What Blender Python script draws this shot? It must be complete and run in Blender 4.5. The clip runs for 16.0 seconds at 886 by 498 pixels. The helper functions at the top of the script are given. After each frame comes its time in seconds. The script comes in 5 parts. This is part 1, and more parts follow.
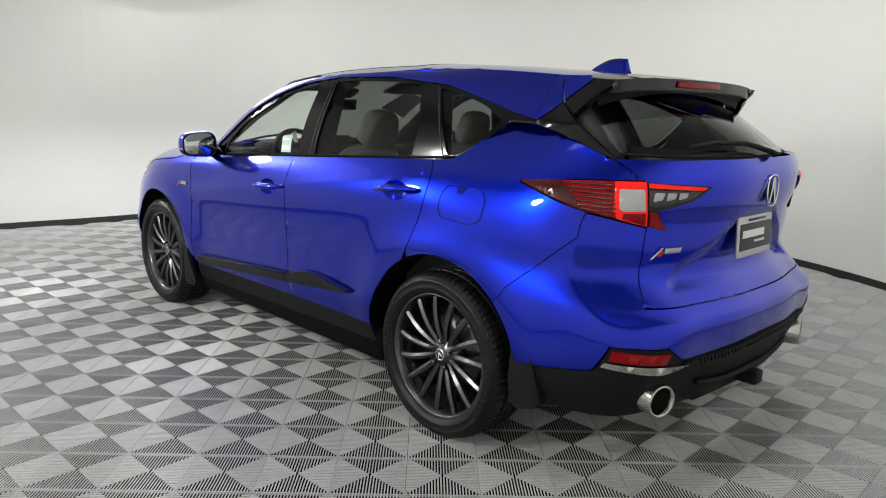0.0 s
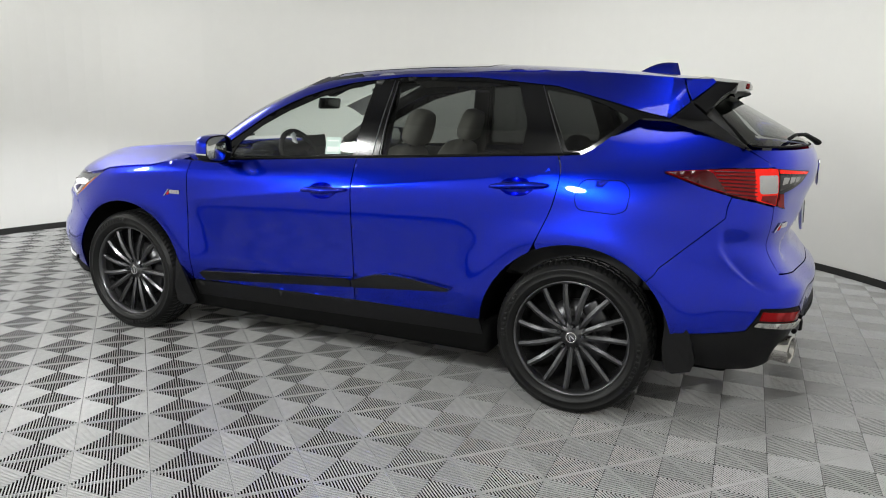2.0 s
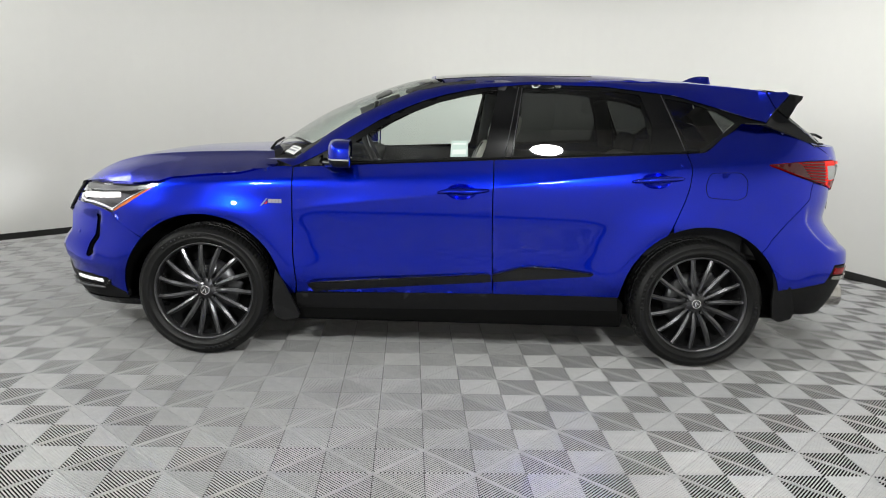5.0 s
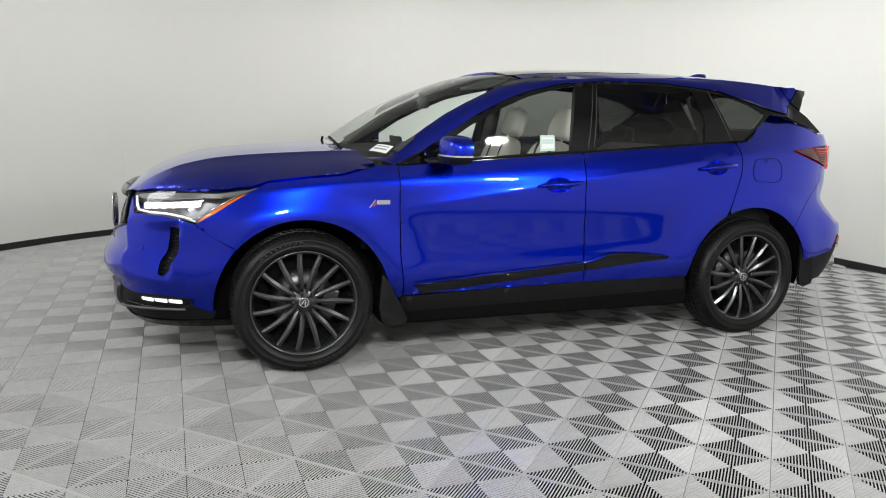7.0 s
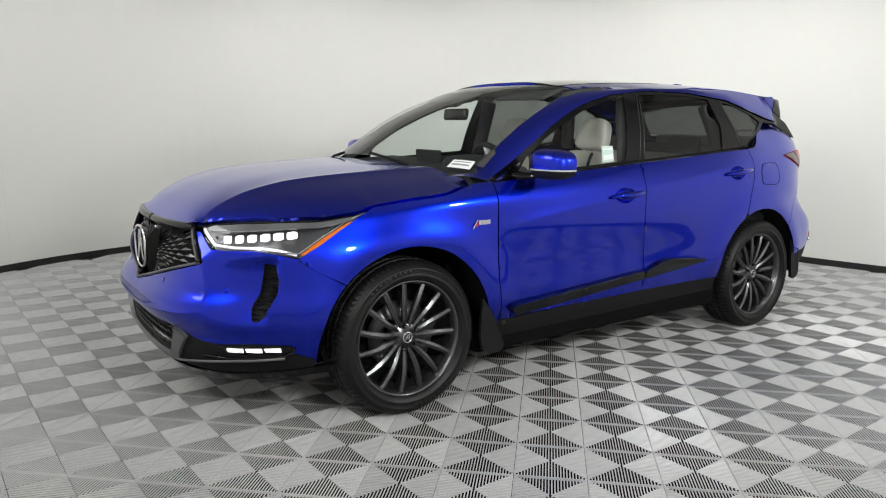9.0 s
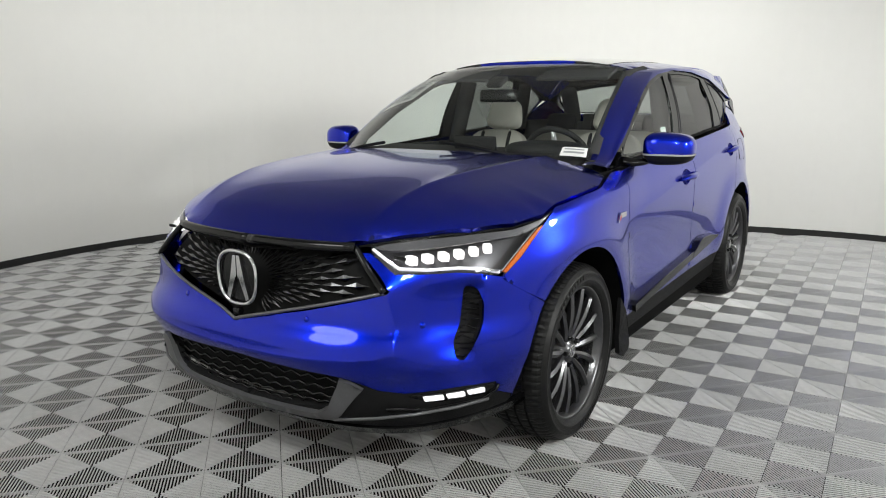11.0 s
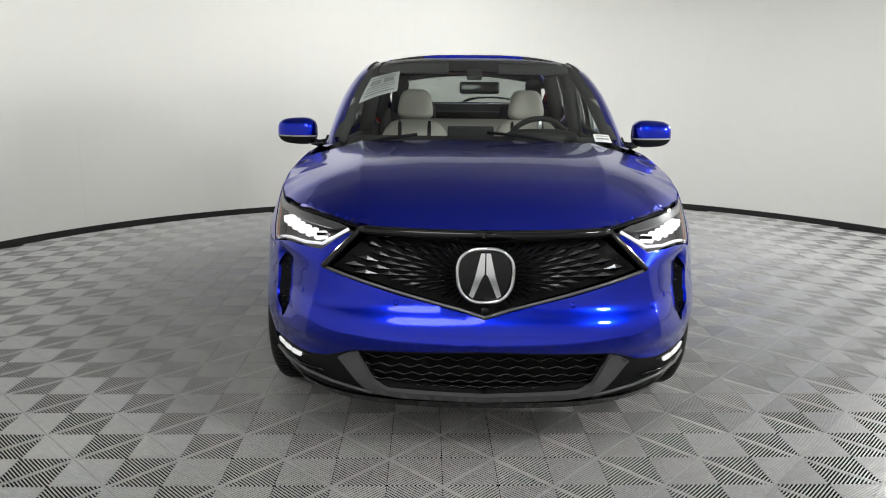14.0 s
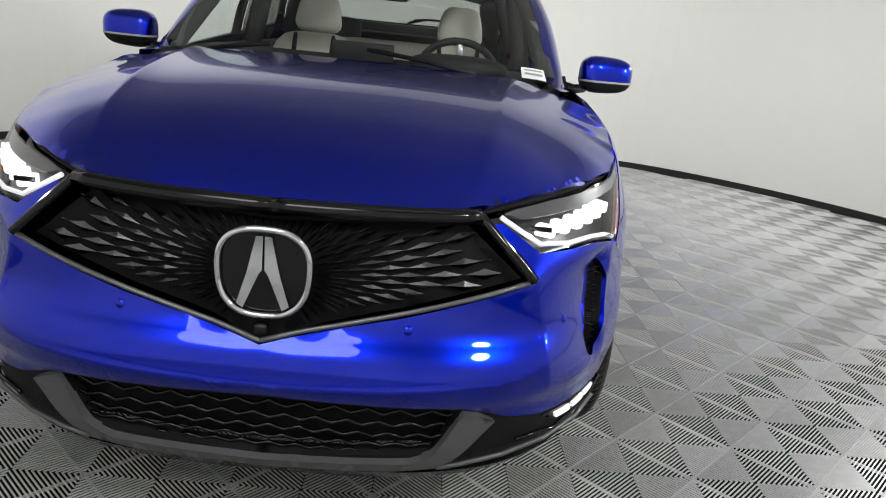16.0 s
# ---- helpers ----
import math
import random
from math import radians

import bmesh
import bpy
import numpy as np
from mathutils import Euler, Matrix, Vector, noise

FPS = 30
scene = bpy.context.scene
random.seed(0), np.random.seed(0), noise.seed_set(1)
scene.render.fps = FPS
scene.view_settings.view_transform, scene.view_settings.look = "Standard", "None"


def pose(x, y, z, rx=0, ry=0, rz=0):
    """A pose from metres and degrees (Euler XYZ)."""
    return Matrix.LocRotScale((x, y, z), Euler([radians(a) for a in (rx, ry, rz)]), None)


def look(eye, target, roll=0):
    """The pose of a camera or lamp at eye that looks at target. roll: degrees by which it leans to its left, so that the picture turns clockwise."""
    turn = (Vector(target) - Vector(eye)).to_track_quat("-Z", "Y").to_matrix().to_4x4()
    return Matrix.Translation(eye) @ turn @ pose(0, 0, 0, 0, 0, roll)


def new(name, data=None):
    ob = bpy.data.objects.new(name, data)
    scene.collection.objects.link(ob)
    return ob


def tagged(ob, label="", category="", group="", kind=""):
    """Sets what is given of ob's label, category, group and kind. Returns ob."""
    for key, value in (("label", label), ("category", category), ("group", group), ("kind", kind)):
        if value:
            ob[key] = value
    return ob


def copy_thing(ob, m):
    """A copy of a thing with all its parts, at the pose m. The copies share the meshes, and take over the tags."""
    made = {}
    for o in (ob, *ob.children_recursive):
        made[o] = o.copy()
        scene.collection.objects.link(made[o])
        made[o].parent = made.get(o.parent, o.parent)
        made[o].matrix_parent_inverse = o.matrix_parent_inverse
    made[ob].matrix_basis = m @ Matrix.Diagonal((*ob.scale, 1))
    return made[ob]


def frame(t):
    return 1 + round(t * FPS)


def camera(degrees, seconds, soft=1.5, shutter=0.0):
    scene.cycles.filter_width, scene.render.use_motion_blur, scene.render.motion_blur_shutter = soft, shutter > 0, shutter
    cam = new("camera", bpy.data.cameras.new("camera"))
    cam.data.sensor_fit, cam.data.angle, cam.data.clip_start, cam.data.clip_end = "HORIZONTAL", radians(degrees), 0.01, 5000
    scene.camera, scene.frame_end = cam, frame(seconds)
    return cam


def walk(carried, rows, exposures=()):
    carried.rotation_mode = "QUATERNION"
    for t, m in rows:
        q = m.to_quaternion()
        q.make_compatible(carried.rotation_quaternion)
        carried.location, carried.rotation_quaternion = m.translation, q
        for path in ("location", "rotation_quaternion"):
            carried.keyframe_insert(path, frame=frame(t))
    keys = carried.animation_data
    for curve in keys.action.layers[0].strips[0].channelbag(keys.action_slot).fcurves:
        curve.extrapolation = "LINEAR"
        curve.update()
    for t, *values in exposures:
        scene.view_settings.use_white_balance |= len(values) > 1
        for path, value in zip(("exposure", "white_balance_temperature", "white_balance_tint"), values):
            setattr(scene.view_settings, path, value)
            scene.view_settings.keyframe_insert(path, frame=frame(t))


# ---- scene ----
cam = camera(62.5, 16.0, soft=1.0)
PATH = [
    (0, (3.509, -3.019, 1.446), (2.114, -1.642, 1.047), 1.6),
    (0.5, (3.192, -3.356, 1.481), (1.966, -1.831, 1.067), 1.0),
    (1, (2.818, -3.608, 1.508), (1.748, -1.971, 1.086), 0.7),
    (1.5, (2.452, -3.89, 1.481), (1.547, -2.157, 1.06), 1.0),
    (2, (2.138, -4.118, 1.437), (1.341, -2.328, 1.037), 1.3),
    (2.5, (1.761, -4.324, 1.453), (1.09, -2.482, 1.054), 1.8),
    (3, (1.401, -4.57, 1.461), (0.866, -2.685, 1.06), 2.3),
    (3.5, (1.064, -4.754, 1.43), (0.658, -2.835, 1.039), 2.5),
    (4, (0.671, -4.861, 1.412), (0.418, -2.913, 1.034), 2.4),
    (6.5, (-1.444, -4.741, 1.415), (-0.966, -2.841, 1.019), 1.4),
    (7, (-1.885, -4.56, 1.345), (-1.25, -2.7, 0.977), 1.3),
    (7.5, (-2.234, -4.378, 1.314), (-1.465, -2.569, 0.947), 1.2),
    (8, (-2.533, -4.167, 1.325), (-1.644, -2.415, 0.951), 1.2),
    (8.5, (-2.806, -3.921, 1.348), (-1.796, -2.234, 0.981), 1.0),
    (9, (-3.133, -3.655, 1.357), (-1.998, -2.045, 1.013), 0.6),
    (9.5, (-3.459, -3.306, 1.345), (-2.213, -1.777, 1.014), -0.1),
    (10, (-3.705, -2.893, 1.383), (-2.345, -1.47, 1.032), -0.3),
    (12.5, (-4.504, -0.669, 1.367), (-2.588, -0.281, 0.944), 0.8),
    (13, (-4.668, -0.246, 1.367), (-2.722, -0.05, 0.949), 1.0),
    (13.5, (-4.736, 0.028, 1.393), (-2.783, 0.099, 0.967), 0.9),
    (14, (-4.808, 0.135, 1.396), (-2.855, 0.147, 0.966), 0.5),
    (14.5, (-4.821, 0.104, 1.396), (-2.873, 0.099, 0.944), 0.0),
    (15, (-4.652, -0.03, 1.386), (-2.711, -0.04, 0.905), 0.3),
    (15.5, (-4.284, -0.173, 1.33), (-2.354, -0.192, 0.808), 2.2),
    (16, (-3.788, -0.345, 1.293), (-1.876, -0.381, 0.707), 5.8),
]
walk(cam, [(t, look(eye, target, roll)) for t, eye, target, roll in PATH])

# ---- light of the booth: unseen fill panels added under the ceiling to wash the wall, and a ring of round lamps that shine at the car ----
for i in range(12):
    a = 2 * math.pi * (i + .5) / 12
    d = bpy.data.lights.new("wall_wash_fill", "AREA")
    d.shape, d.size, d.size_y, d.energy = "RECTANGLE", 1.2, .9, 12 if math.cos(a - radians(155)) > .6 else 26 if math.cos(a + radians(20)) > .5 else 18
    d.spread = radians(105)      # narrow spread keeps these added panels out of the paint's reflections
    d.color = (.985, 1, .972)
    new("wall_wash_fill", d).matrix_world = look((-.4 + 2.8 * math.cos(a), .05 + 2.8 * math.sin(a), 3.5), (-.4 + 4.4 * math.cos(a), .05 + 4.4 * math.sin(a), .9))
# the wide one at 172 degrees is a fill added to brighten the front floor
for deg, high, watts, wide in ((-149, 2.6, 32, .4), (-110, 1.95, 45, .32), (-71, 2.15, 47, .32), (172, 3.1, 33, 1.6)):
    x, y = -.4 + 4.2 * math.cos(radians(deg)), .05 + 4.2 * math.sin(radians(deg))
    d = bpy.data.lights.new("ring_and_fill_lamp", "AREA")
    d.shape, d.size, d.size_y, d.energy = "DISK", wide, wide, watts * 1.17
    d.color = (.985, 1, .972)
    new("ring_and_fill_lamp", d).matrix_world = look((x, y, high), (-.4, .05, 1.2))

# ---- world and lights ----
CX, CY = -.4, .05            # middle of the round booth
world = bpy.data.worlds.new("world")
scene.world = world
world.use_nodes = True
world.node_tree.nodes["Background"].inputs[0].default_value = (1, .98, .95, 1)
world.node_tree.nodes["Background"].inputs[1].default_value = .05


# ---- materials ----
def material(name, col, rough=.5, metal=0.0, coat=0.0, grain=0.0, grain_size=40.0, bump=0.0, bump_size=200.0, spec=.5):
    """A principled material with its colour varied at two scales and a fine relief."""
    m = bpy.data.materials.new(name)
    m.use_nodes = True
    nt = m.node_tree
    b = nt.nodes["Principled BSDF"]
    b.inputs["Base Color"].default_value = (*col, 1)
    b.inputs["Roughness"].default_value = rough
    b.inputs["Metallic"].default_value = metal
    b.inputs["Coat Weight"].default_value = coat
    b.inputs["Coat Roughness"].default_value = .04
    b.inputs["Specular IOR Level"].default_value = spec
    if grain or bump:
        co = nt.nodes.new("ShaderNodeTexCoord")
    if grain:
        big, fine = nt.nodes.new("ShaderNodeTexNoise"), nt.nodes.new("ShaderNodeTexNoise")
        big.inputs["Scale"].default_value, fine.inputs["Scale"].default_value = grain_size / 12, grain_size
        big.inputs["Detail"].default_value = 4
        add = nt.nodes.new("ShaderNodeMath")
        add.operation = "ADD"
        ramp = nt.nodes.new("ShaderNodeMapRange")
        ramp.inputs[1].default_value, ramp.inputs[2].default_value = .6, 1.4
        ramp.inputs[3].default_value, ramp.inputs[4].default_value = 1 - grain, 1 + grain
        mul = nt.nodes.new("ShaderNodeVectorMath")
        mul.operation = "MULTIPLY"
        mul.inputs[0].default_value = col
        nt.links.new(co.outputs["Object"], big.inputs["Vector"])
        nt.links.new(co.outputs["Object"], fine.inputs["Vector"])
        nt.links.new(big.outputs["Fac"], add.inputs[0])
        nt.links.new(fine.outputs["Fac"], add.inputs[1])
        nt.links.new(add.outputs[0], ramp.inputs[0])
        nt.links.new(ramp.outputs[0], mul.inputs[1])
        nt.links.new(mul.outputs[0], b.inputs["Base Color"])
    if bump:
        tex, bp = nt.nodes.new("ShaderNodeTexNoise"), nt.nodes.new("ShaderNodeBump")
        tex.inputs["Scale"].default_value = bump_size
        bp.inputs["Strength"].default_value, bp.inputs["Distance"].default_value = bump, .002
        nt.links.new(co.outputs["Object"], tex.inputs["Vector"])
        nt.links.new(tex.outputs["Fac"], bp.inputs["Height"])
        nt.links.new(bp.outputs["Normal"], b.inputs["Normal"])
    return m


def glass(name, tint, gloss=.02):
    """A pane: tinted see-through with a mirror coat that grows towards grazing view."""
    m = bpy.data.materials.new(name)
    m.use_nodes = True
    nt = m.node_tree
    nt.nodes.clear()
    out, mix = nt.nodes.new("ShaderNodeOutputMaterial"), nt.nodes.new("ShaderNodeMixShader")
    tr, gl, fr = nt.nodes.new("ShaderNodeBsdfTransparent"), nt.nodes.new("ShaderNodeBsdfGlossy"), nt.nodes.new("ShaderNodeLayerWeight")
    tr.inputs[0].default_value = (*tint, 1)
    gl.inputs["Roughness"].default_value = gloss
    fr.inputs[0].default_value = .5
    pw, rng = nt.nodes.new("ShaderNodeMath"), nt.nodes.new("ShaderNodeMapRange")
    pw.operation = "POWER"
    pw.inputs[1].default_value = 5
    rng.inputs[3].default_value = .045
    nt.links.new(fr.outputs["Facing"], pw.inputs[0])
    nt.links.new(pw.outputs[0], rng.inputs[0])
    nt.links.new(rng.outputs[0], mix.inputs[0])
    nt.links.new(tr.outputs[0], mix.inputs[1])
    nt.links.new(gl.outputs[0], mix.inputs[2])
    nt.links.new(mix.outputs[0], out.inputs[0])
    return m


def glow(name, col, power):
    m = material(name, col, .4)
    b = m.node_tree.nodes["Principled BSDF"]
    b.inputs["Emission Color"].default_value = (*col, 1)
    b.inputs["Roughness"].default_value, b.inputs["Specular IOR Level"].default_value = .15, .25
    b.inputs["Emission Strength"].default_value = power
    return m


PAINT = material("blue_pearl_paint", (.0008, .016, .56), .27, 1, .8, grain=.10, grain_size=900)
PAINT.node_tree.nodes["Principled BSDF"].inputs["Coat Roughness"].default_value = .012
BLACK = material("gloss_black_trim", (.003, .003, .0035), .14, 0, 0, spec=.4)
FRAME = material("black_window_trim", (.004, .004, .0045), .14, spec=.3)
GEM = material("black_chrome", (.14, .14, .145), .2, 1)
SATIN = material("satin_black_plastic", (.009, .009, .0095), .55, grain=.2, grain_size=300, bump=.3, bump_size=700, spec=.16)
DARKGREY = material("dark_grey_plastic", (.045, .045, .048), .38, .2, grain=.1, grain_size=200)
RUBBER = material("tyre_rubber", (.008, .008, .008), .40, spec=.27, grain=.3, grain_size=90, bump=.35, bump_size=300)
ALLOY = material("dark_grey_alloy", (.12, .12, .126), .30, .9, .4, grain=.08, grain_size=120)
BARREL = material("wheel_barrel_metal", (.2, .2, .206), .17, .9)
DISC = material("brake_disc_steel", (.10, .10, .105), .35, 1)
MIRROR = material("silvered_glass", (.72, .75, .74), .02, 1)
CHROME = material("chrome", (.75, .75, .77), .09, 1)
STEEL = material("polished_steel", (.55, .53, .5), .14, 1, grain=.1, grain_size=60)
SEAL = material("rubber_seal", (.004, .004, .004), .7, spec=.2)
# black lining, also the colour of discs that stand in for shade
WELL_SHADE = material("wheel_well_lining_and_shade", (.004, .004, .004), .95, bump=.4, bump_size=90, spec=.1)
GLASS = glass("clear_green_glass", (.92, .97, .945))
TINT = glass("dark_tinted_glass", (.20, .21, .205))
REARGLASS = glass("tinted_rear_glass", (.42, .44, .43))
ROOFGLASS = material("dark_roof_glass", (.006, .006, .008), .05, 0, 1)
LENS = glass("clear_lamp_lens", (.9, .9, .92))
AMBER = material("amber_lens", (.75, .16, .005), .15, 0, .8)
RED = glow("red_lens", (.24, .002, .004), .02)
REDDARK = material("dark_red_lens", (.05, .001, .002), .15, 0, .5)
REDLIT = glow("lit_red_strip", (.7, .012, .006), .5)
WHITELENS = material("white_lens", (.45, .445, .44), .2, 0, .8)
LED = glow("led_white", (1, .98, .95), 1.15)
LEDSOFT = glow("led_bar", (.8, .8, .8), .7)
LEATHER = material("beige_leather", (.52, .50, .45), .5, grain=.06, grain_size=60, bump=.25, bump_size=250)
LEATHERDARK = material("black_seat_suede", (.012, .012, .012), .85, bump=.3, bump_size=400)
DASH = material("black_soft_dashboard", (.014, .014, .015), .7, bump=.3, bump_size=500)
HEADLINER = material("grey_headliner_cloth", (.22, .215, .205), .9, bump=.2, bump_size=400)
LINING = material("dark_headliner_cloth", (.05, .05, .05), .9, bump=.2, bump_size=400)
PAPER = material("white_paper", (.88, .88, .87), .6, grain=.02, grain_size=20)
INK = material("grey_print", (.36, .37, .38), .7)
GREENPAPER = material("pale_green_paper", (.62, .72, .68), .6)
BADGERED = material("badge_red", (.6, .01, .01), .3)
PLATE = material("dark_plate", (.03, .032, .036), .4, grain=.1, grain_size=30)
BROW = material("grey_lamp_bezel", (.14, .14, .145), .32, .5, .3)
REFLECTOR = material("dull_lamp_reflector", (.10, .10, .105), .28, .7)
SKID = material("grey_satin_plastic", (.11, .11, .114), .34, .3, grain=.1, grain_size=200)
SILVER = material("silver_print", (.6, .6, .62), .3, .6)
WALL = material("off_white_wall_paint", (.74, .73, .70), .75, grain=.012, grain_size=9, bump=.08, bump_size=60)
SKIRT = material("black_skirting", (.012, .012, .011), .5, grain=.3, grain_size=30)
CEILING = material("grey_ceiling_paint", (.32, .32, .31), .85, grain=.02, grain_size=10)
SEAMLINE = material("wall_joint_filler", (.68, .67, .65), .85)

# ---- building helpers ----


def finish(name, me, mat, parent=None, label="", smooth=True):
    if mat:
        me.materials.append(mat)
    me.polygons.foreach_set("use_smooth", [smooth] * len(me.polygons))
    ob = new(name, me)
    if parent:
        ob.parent = parent
    if label:
        ob["label"] = label
    return ob


def part(name, bm, mat, parent=None, label="", smooth=True):
    """Link a bmesh as one mesh object under a thing or a part."""
    me = bpy.data.meshes.new(name)
    bm.to_mesh(me)
    bm.free()
    return finish(name, me, mat, parent, label, smooth)


def raw(name, verts, faces, mat, parent=None, label="", smooth=True):
    me = bpy.data.meshes.new(name)
    me.from_pydata([tuple(v) for v in verts], [], faces)
    me.update()
    return finish(name, me, mat, parent, label, smooth)


def ramp(pts):
    """A smooth (monotone cubic) curve through a few points."""
    xs, ys = np.array([p[0] for p in pts], float), np.array([p[1] for p in pts], float)
    h = np.diff(xs)
    d = np.diff(ys) / h
    m = np.concatenate([[d[0]], np.where(d[:-1] * d[1:] <= 0, 0, 2 * d[:-1] * d[1:] / (d[:-1] + d[1:] + 1e-12)), [d[-1]]])

    def at(v):
        v = min(max(v, xs[0]), xs[-1])
        i = min(max(int(np.searchsorted(xs, v)) - 1, 0), len(h) - 1)
        t = (v - xs[i]) / h[i]
        return float((2 * t ** 3 - 3 * t * t + 1) * ys[i] + (t ** 3 - 2 * t * t + t) * h[i] * m[i]
                     + (3 * t * t - 2 * t ** 3) * ys[i + 1] + (t ** 3 - t * t) * h[i] * m[i + 1])
    return at


def ease(v, a, b):
    t = min(1, max(0, (v - a) / (b - a)))
    return t * t * (3 - 2 * t)


def round_path(pts, r, closed=True, n=4):
    """Corners of a 2D path rounded with arcs of about r."""
    out, k = [], len(pts)
    for i, p in enumerate(pts):
        if not closed and i in (0, k - 1):
            out.append(p)
            continue
        a, b = Vector(pts[i - 1]), Vector(pts[(i + 1) % k])
        p = Vector(p)
        da, db = (a - p), (b - p)
        ra = min(r, da.length * .45, db.length * .45)
        s, e = p + da.normalized() * ra, p + db.normalized() * ra
        for j in range(n + 1):
            t = j / n
            q = s * (1 - t) ** 2 + p * 2 * t * (1 - t) + e * t * t
            out.append((q.x, q.y))
    return out


def inside(px, py, poly):
    x, y = poly[:, 0], poly[:, 1]
    x2, y2 = np.roll(x, -1), np.roll(y, -1)
    hit = np.zeros(len(px), bool)
    for a, b, c, d in zip(x, y, x2, y2):
        if b != d:
            cross = (b > py) != (d > py)
            hit ^= cross & (px < (c - a) * (py - b) / (d - b) + a)
    return hit


def dense(path, step):
    out = []
    for i, p in enumerate(path):
        q = path[(i + 1) % len(path)]
        k = max(1, int(math.hypot(q[0] - p[0], q[1] - p[1]) / step))
        out += [(p[0] + (q[0] - p[0]) * j / k, p[1] + (q[1] - p[1]) * j / k) for j in range(k)]
    return out


from mathutils.geometry import delaunay_2d_cdt


def panel(name, path, where, mat, parent, label="", step=.035, holes=(), flange=.014, lift=0.0, out=None, lines=()):
    """A sheet-metal panel: a flat outline laid onto a curved surface where(a, b), with its rim folded inward."""
    loops = [dense(path, step * .7)] + [dense(h, step * .7) for h in holes]
    pts, edges, base = [], [], 0
    for lp in loops:
        pts += lp
        edges += [(base + i, base + (i + 1) % len(lp)) for i in range(len(lp))]
        base += len(lp)
    for ln in lines:             # pressed edges that the mesh has to follow
        ln = [q for q in dense(ln, step * .6)[:-1] if inside(np.array([q[0]]), np.array([q[1]]), np.array(loops[0]))[0]]
        edges += [(base + i, base + i + 1) for i in range(len(ln) - 1)]
        pts += ln
        base += len(ln)
    P = np.array(pts)
    lo, hi = P.min(0), P.max(0)
    gx, gy = np.meshgrid(np.arange(lo[0], hi[0], step), np.arange(lo[1], hi[1], step))
    gx, gy = gx.ravel(), gy.ravel()
    polys = [np.array(lp) for lp in loops]
    ok = inside(gx, gy, polys[0])
    for h in polys[1:]:
        ok &= ~inside(gx, gy, h)
    gx, gy = gx[ok], gy[ok]
    near = np.min((gx[:, None] - P[None, :, 0]) ** 2 + (gy[:, None] - P[None, :, 1]) ** 2, 1) > (step * .45) ** 2 if len(gx) else []
    grid = [Vector((a, b)) for a, b, k in zip(gx, gy, near) if k]
    co, _, tris = delaunay_2d_cdt([Vector(p) for p in pts] + grid, edges, [], 0, 1e-6)[:3]
    C = np.array([(c.x, c.y) for c in co])
    T = np.array([list(t) for t in tris if len(t) == 3])
    mid = C[T].mean(1)
    ok = inside(mid[:, 0], mid[:, 1], polys[0])
    for h in polys[1:]:
        ok &= ~inside(mid[:, 0], mid[:, 1], h)
    T = T[ok]
    bm = bmesh.new()
    vs = [bm.verts.new(where(c[0], c[1])) for c in C]
    for t in T:
        try:
            bm.faces.new([vs[i] for i in t])
        except ValueError:
            pass
    bmesh.ops.delete(bm, geom=[v for v in bm.verts if not v.link_faces], context="VERTS")
    bmesh.ops.recalc_face_normals(bm, faces=bm.faces)
    s = 0
    for f in bm.faces:
        c = f.calc_center_median()
        o = Vector(out) if out else Vector((c.x * .25, c.y, c.z - .75))
        s += f.normal.dot(o) * f.calc_area()
    if s < 0:
        bmesh.ops.reverse_faces(bm, faces=bm.faces)
    bm.normal_update()
    if lift:
        nn = [v.normal.copy() for v in bm.verts]
        for v, q in zip(bm.verts, nn):
            v.co += q * lift
    if flange:
        rim = [e for e in bm.edges if e.is_boundary]
        top, low = {}, {}
        for e in rim:
            for v in e.verts:
                if v not in top:
                    top[v] = bm.verts.new(v.co)
                    low[v] = bm.verts.new(v.co - v.normal * flange)
        for e in rim:
            f = e.link_faces[0]
            a, b = e.verts
            lv = [l.vert for l in f.loops]
            if lv[(lv.index(a) + 1) % len(lv)] is not b:
                a, b = b, a
            bm.faces.new((top[b], top[a], low[a], low[b]))
    return part(name, bm, mat, parent, label)


def strip(name, A, B, mat, parent, label="", bulge=0.0, n=8, out=(0, 0, 1)):
    """A curved band between two space curves of equal count."""
    o = Vector(out).normalized() if out else None
    v, f = [], []
    for a, b in zip(A, B):
        a, b = Vector(a), Vector(b)
        for j in range(n + 1):
            t = j / n
            q = a.lerp(b, t)
            w = o if o else Vector((0, math.copysign(.6, q.y), .8))
            v.append(q + w * (bulge(a.x) if callable(bulge) else bulge) * 4 * t * (1 - t))
    k = n + 1
    for i in range(len(A) - 1):
        for j in range(n):
            f.append((i * k + j, i * k + j + 1, (i + 1) * k + j + 1, (i + 1) * k + j))
    return raw(name, v, f, mat, parent, label)


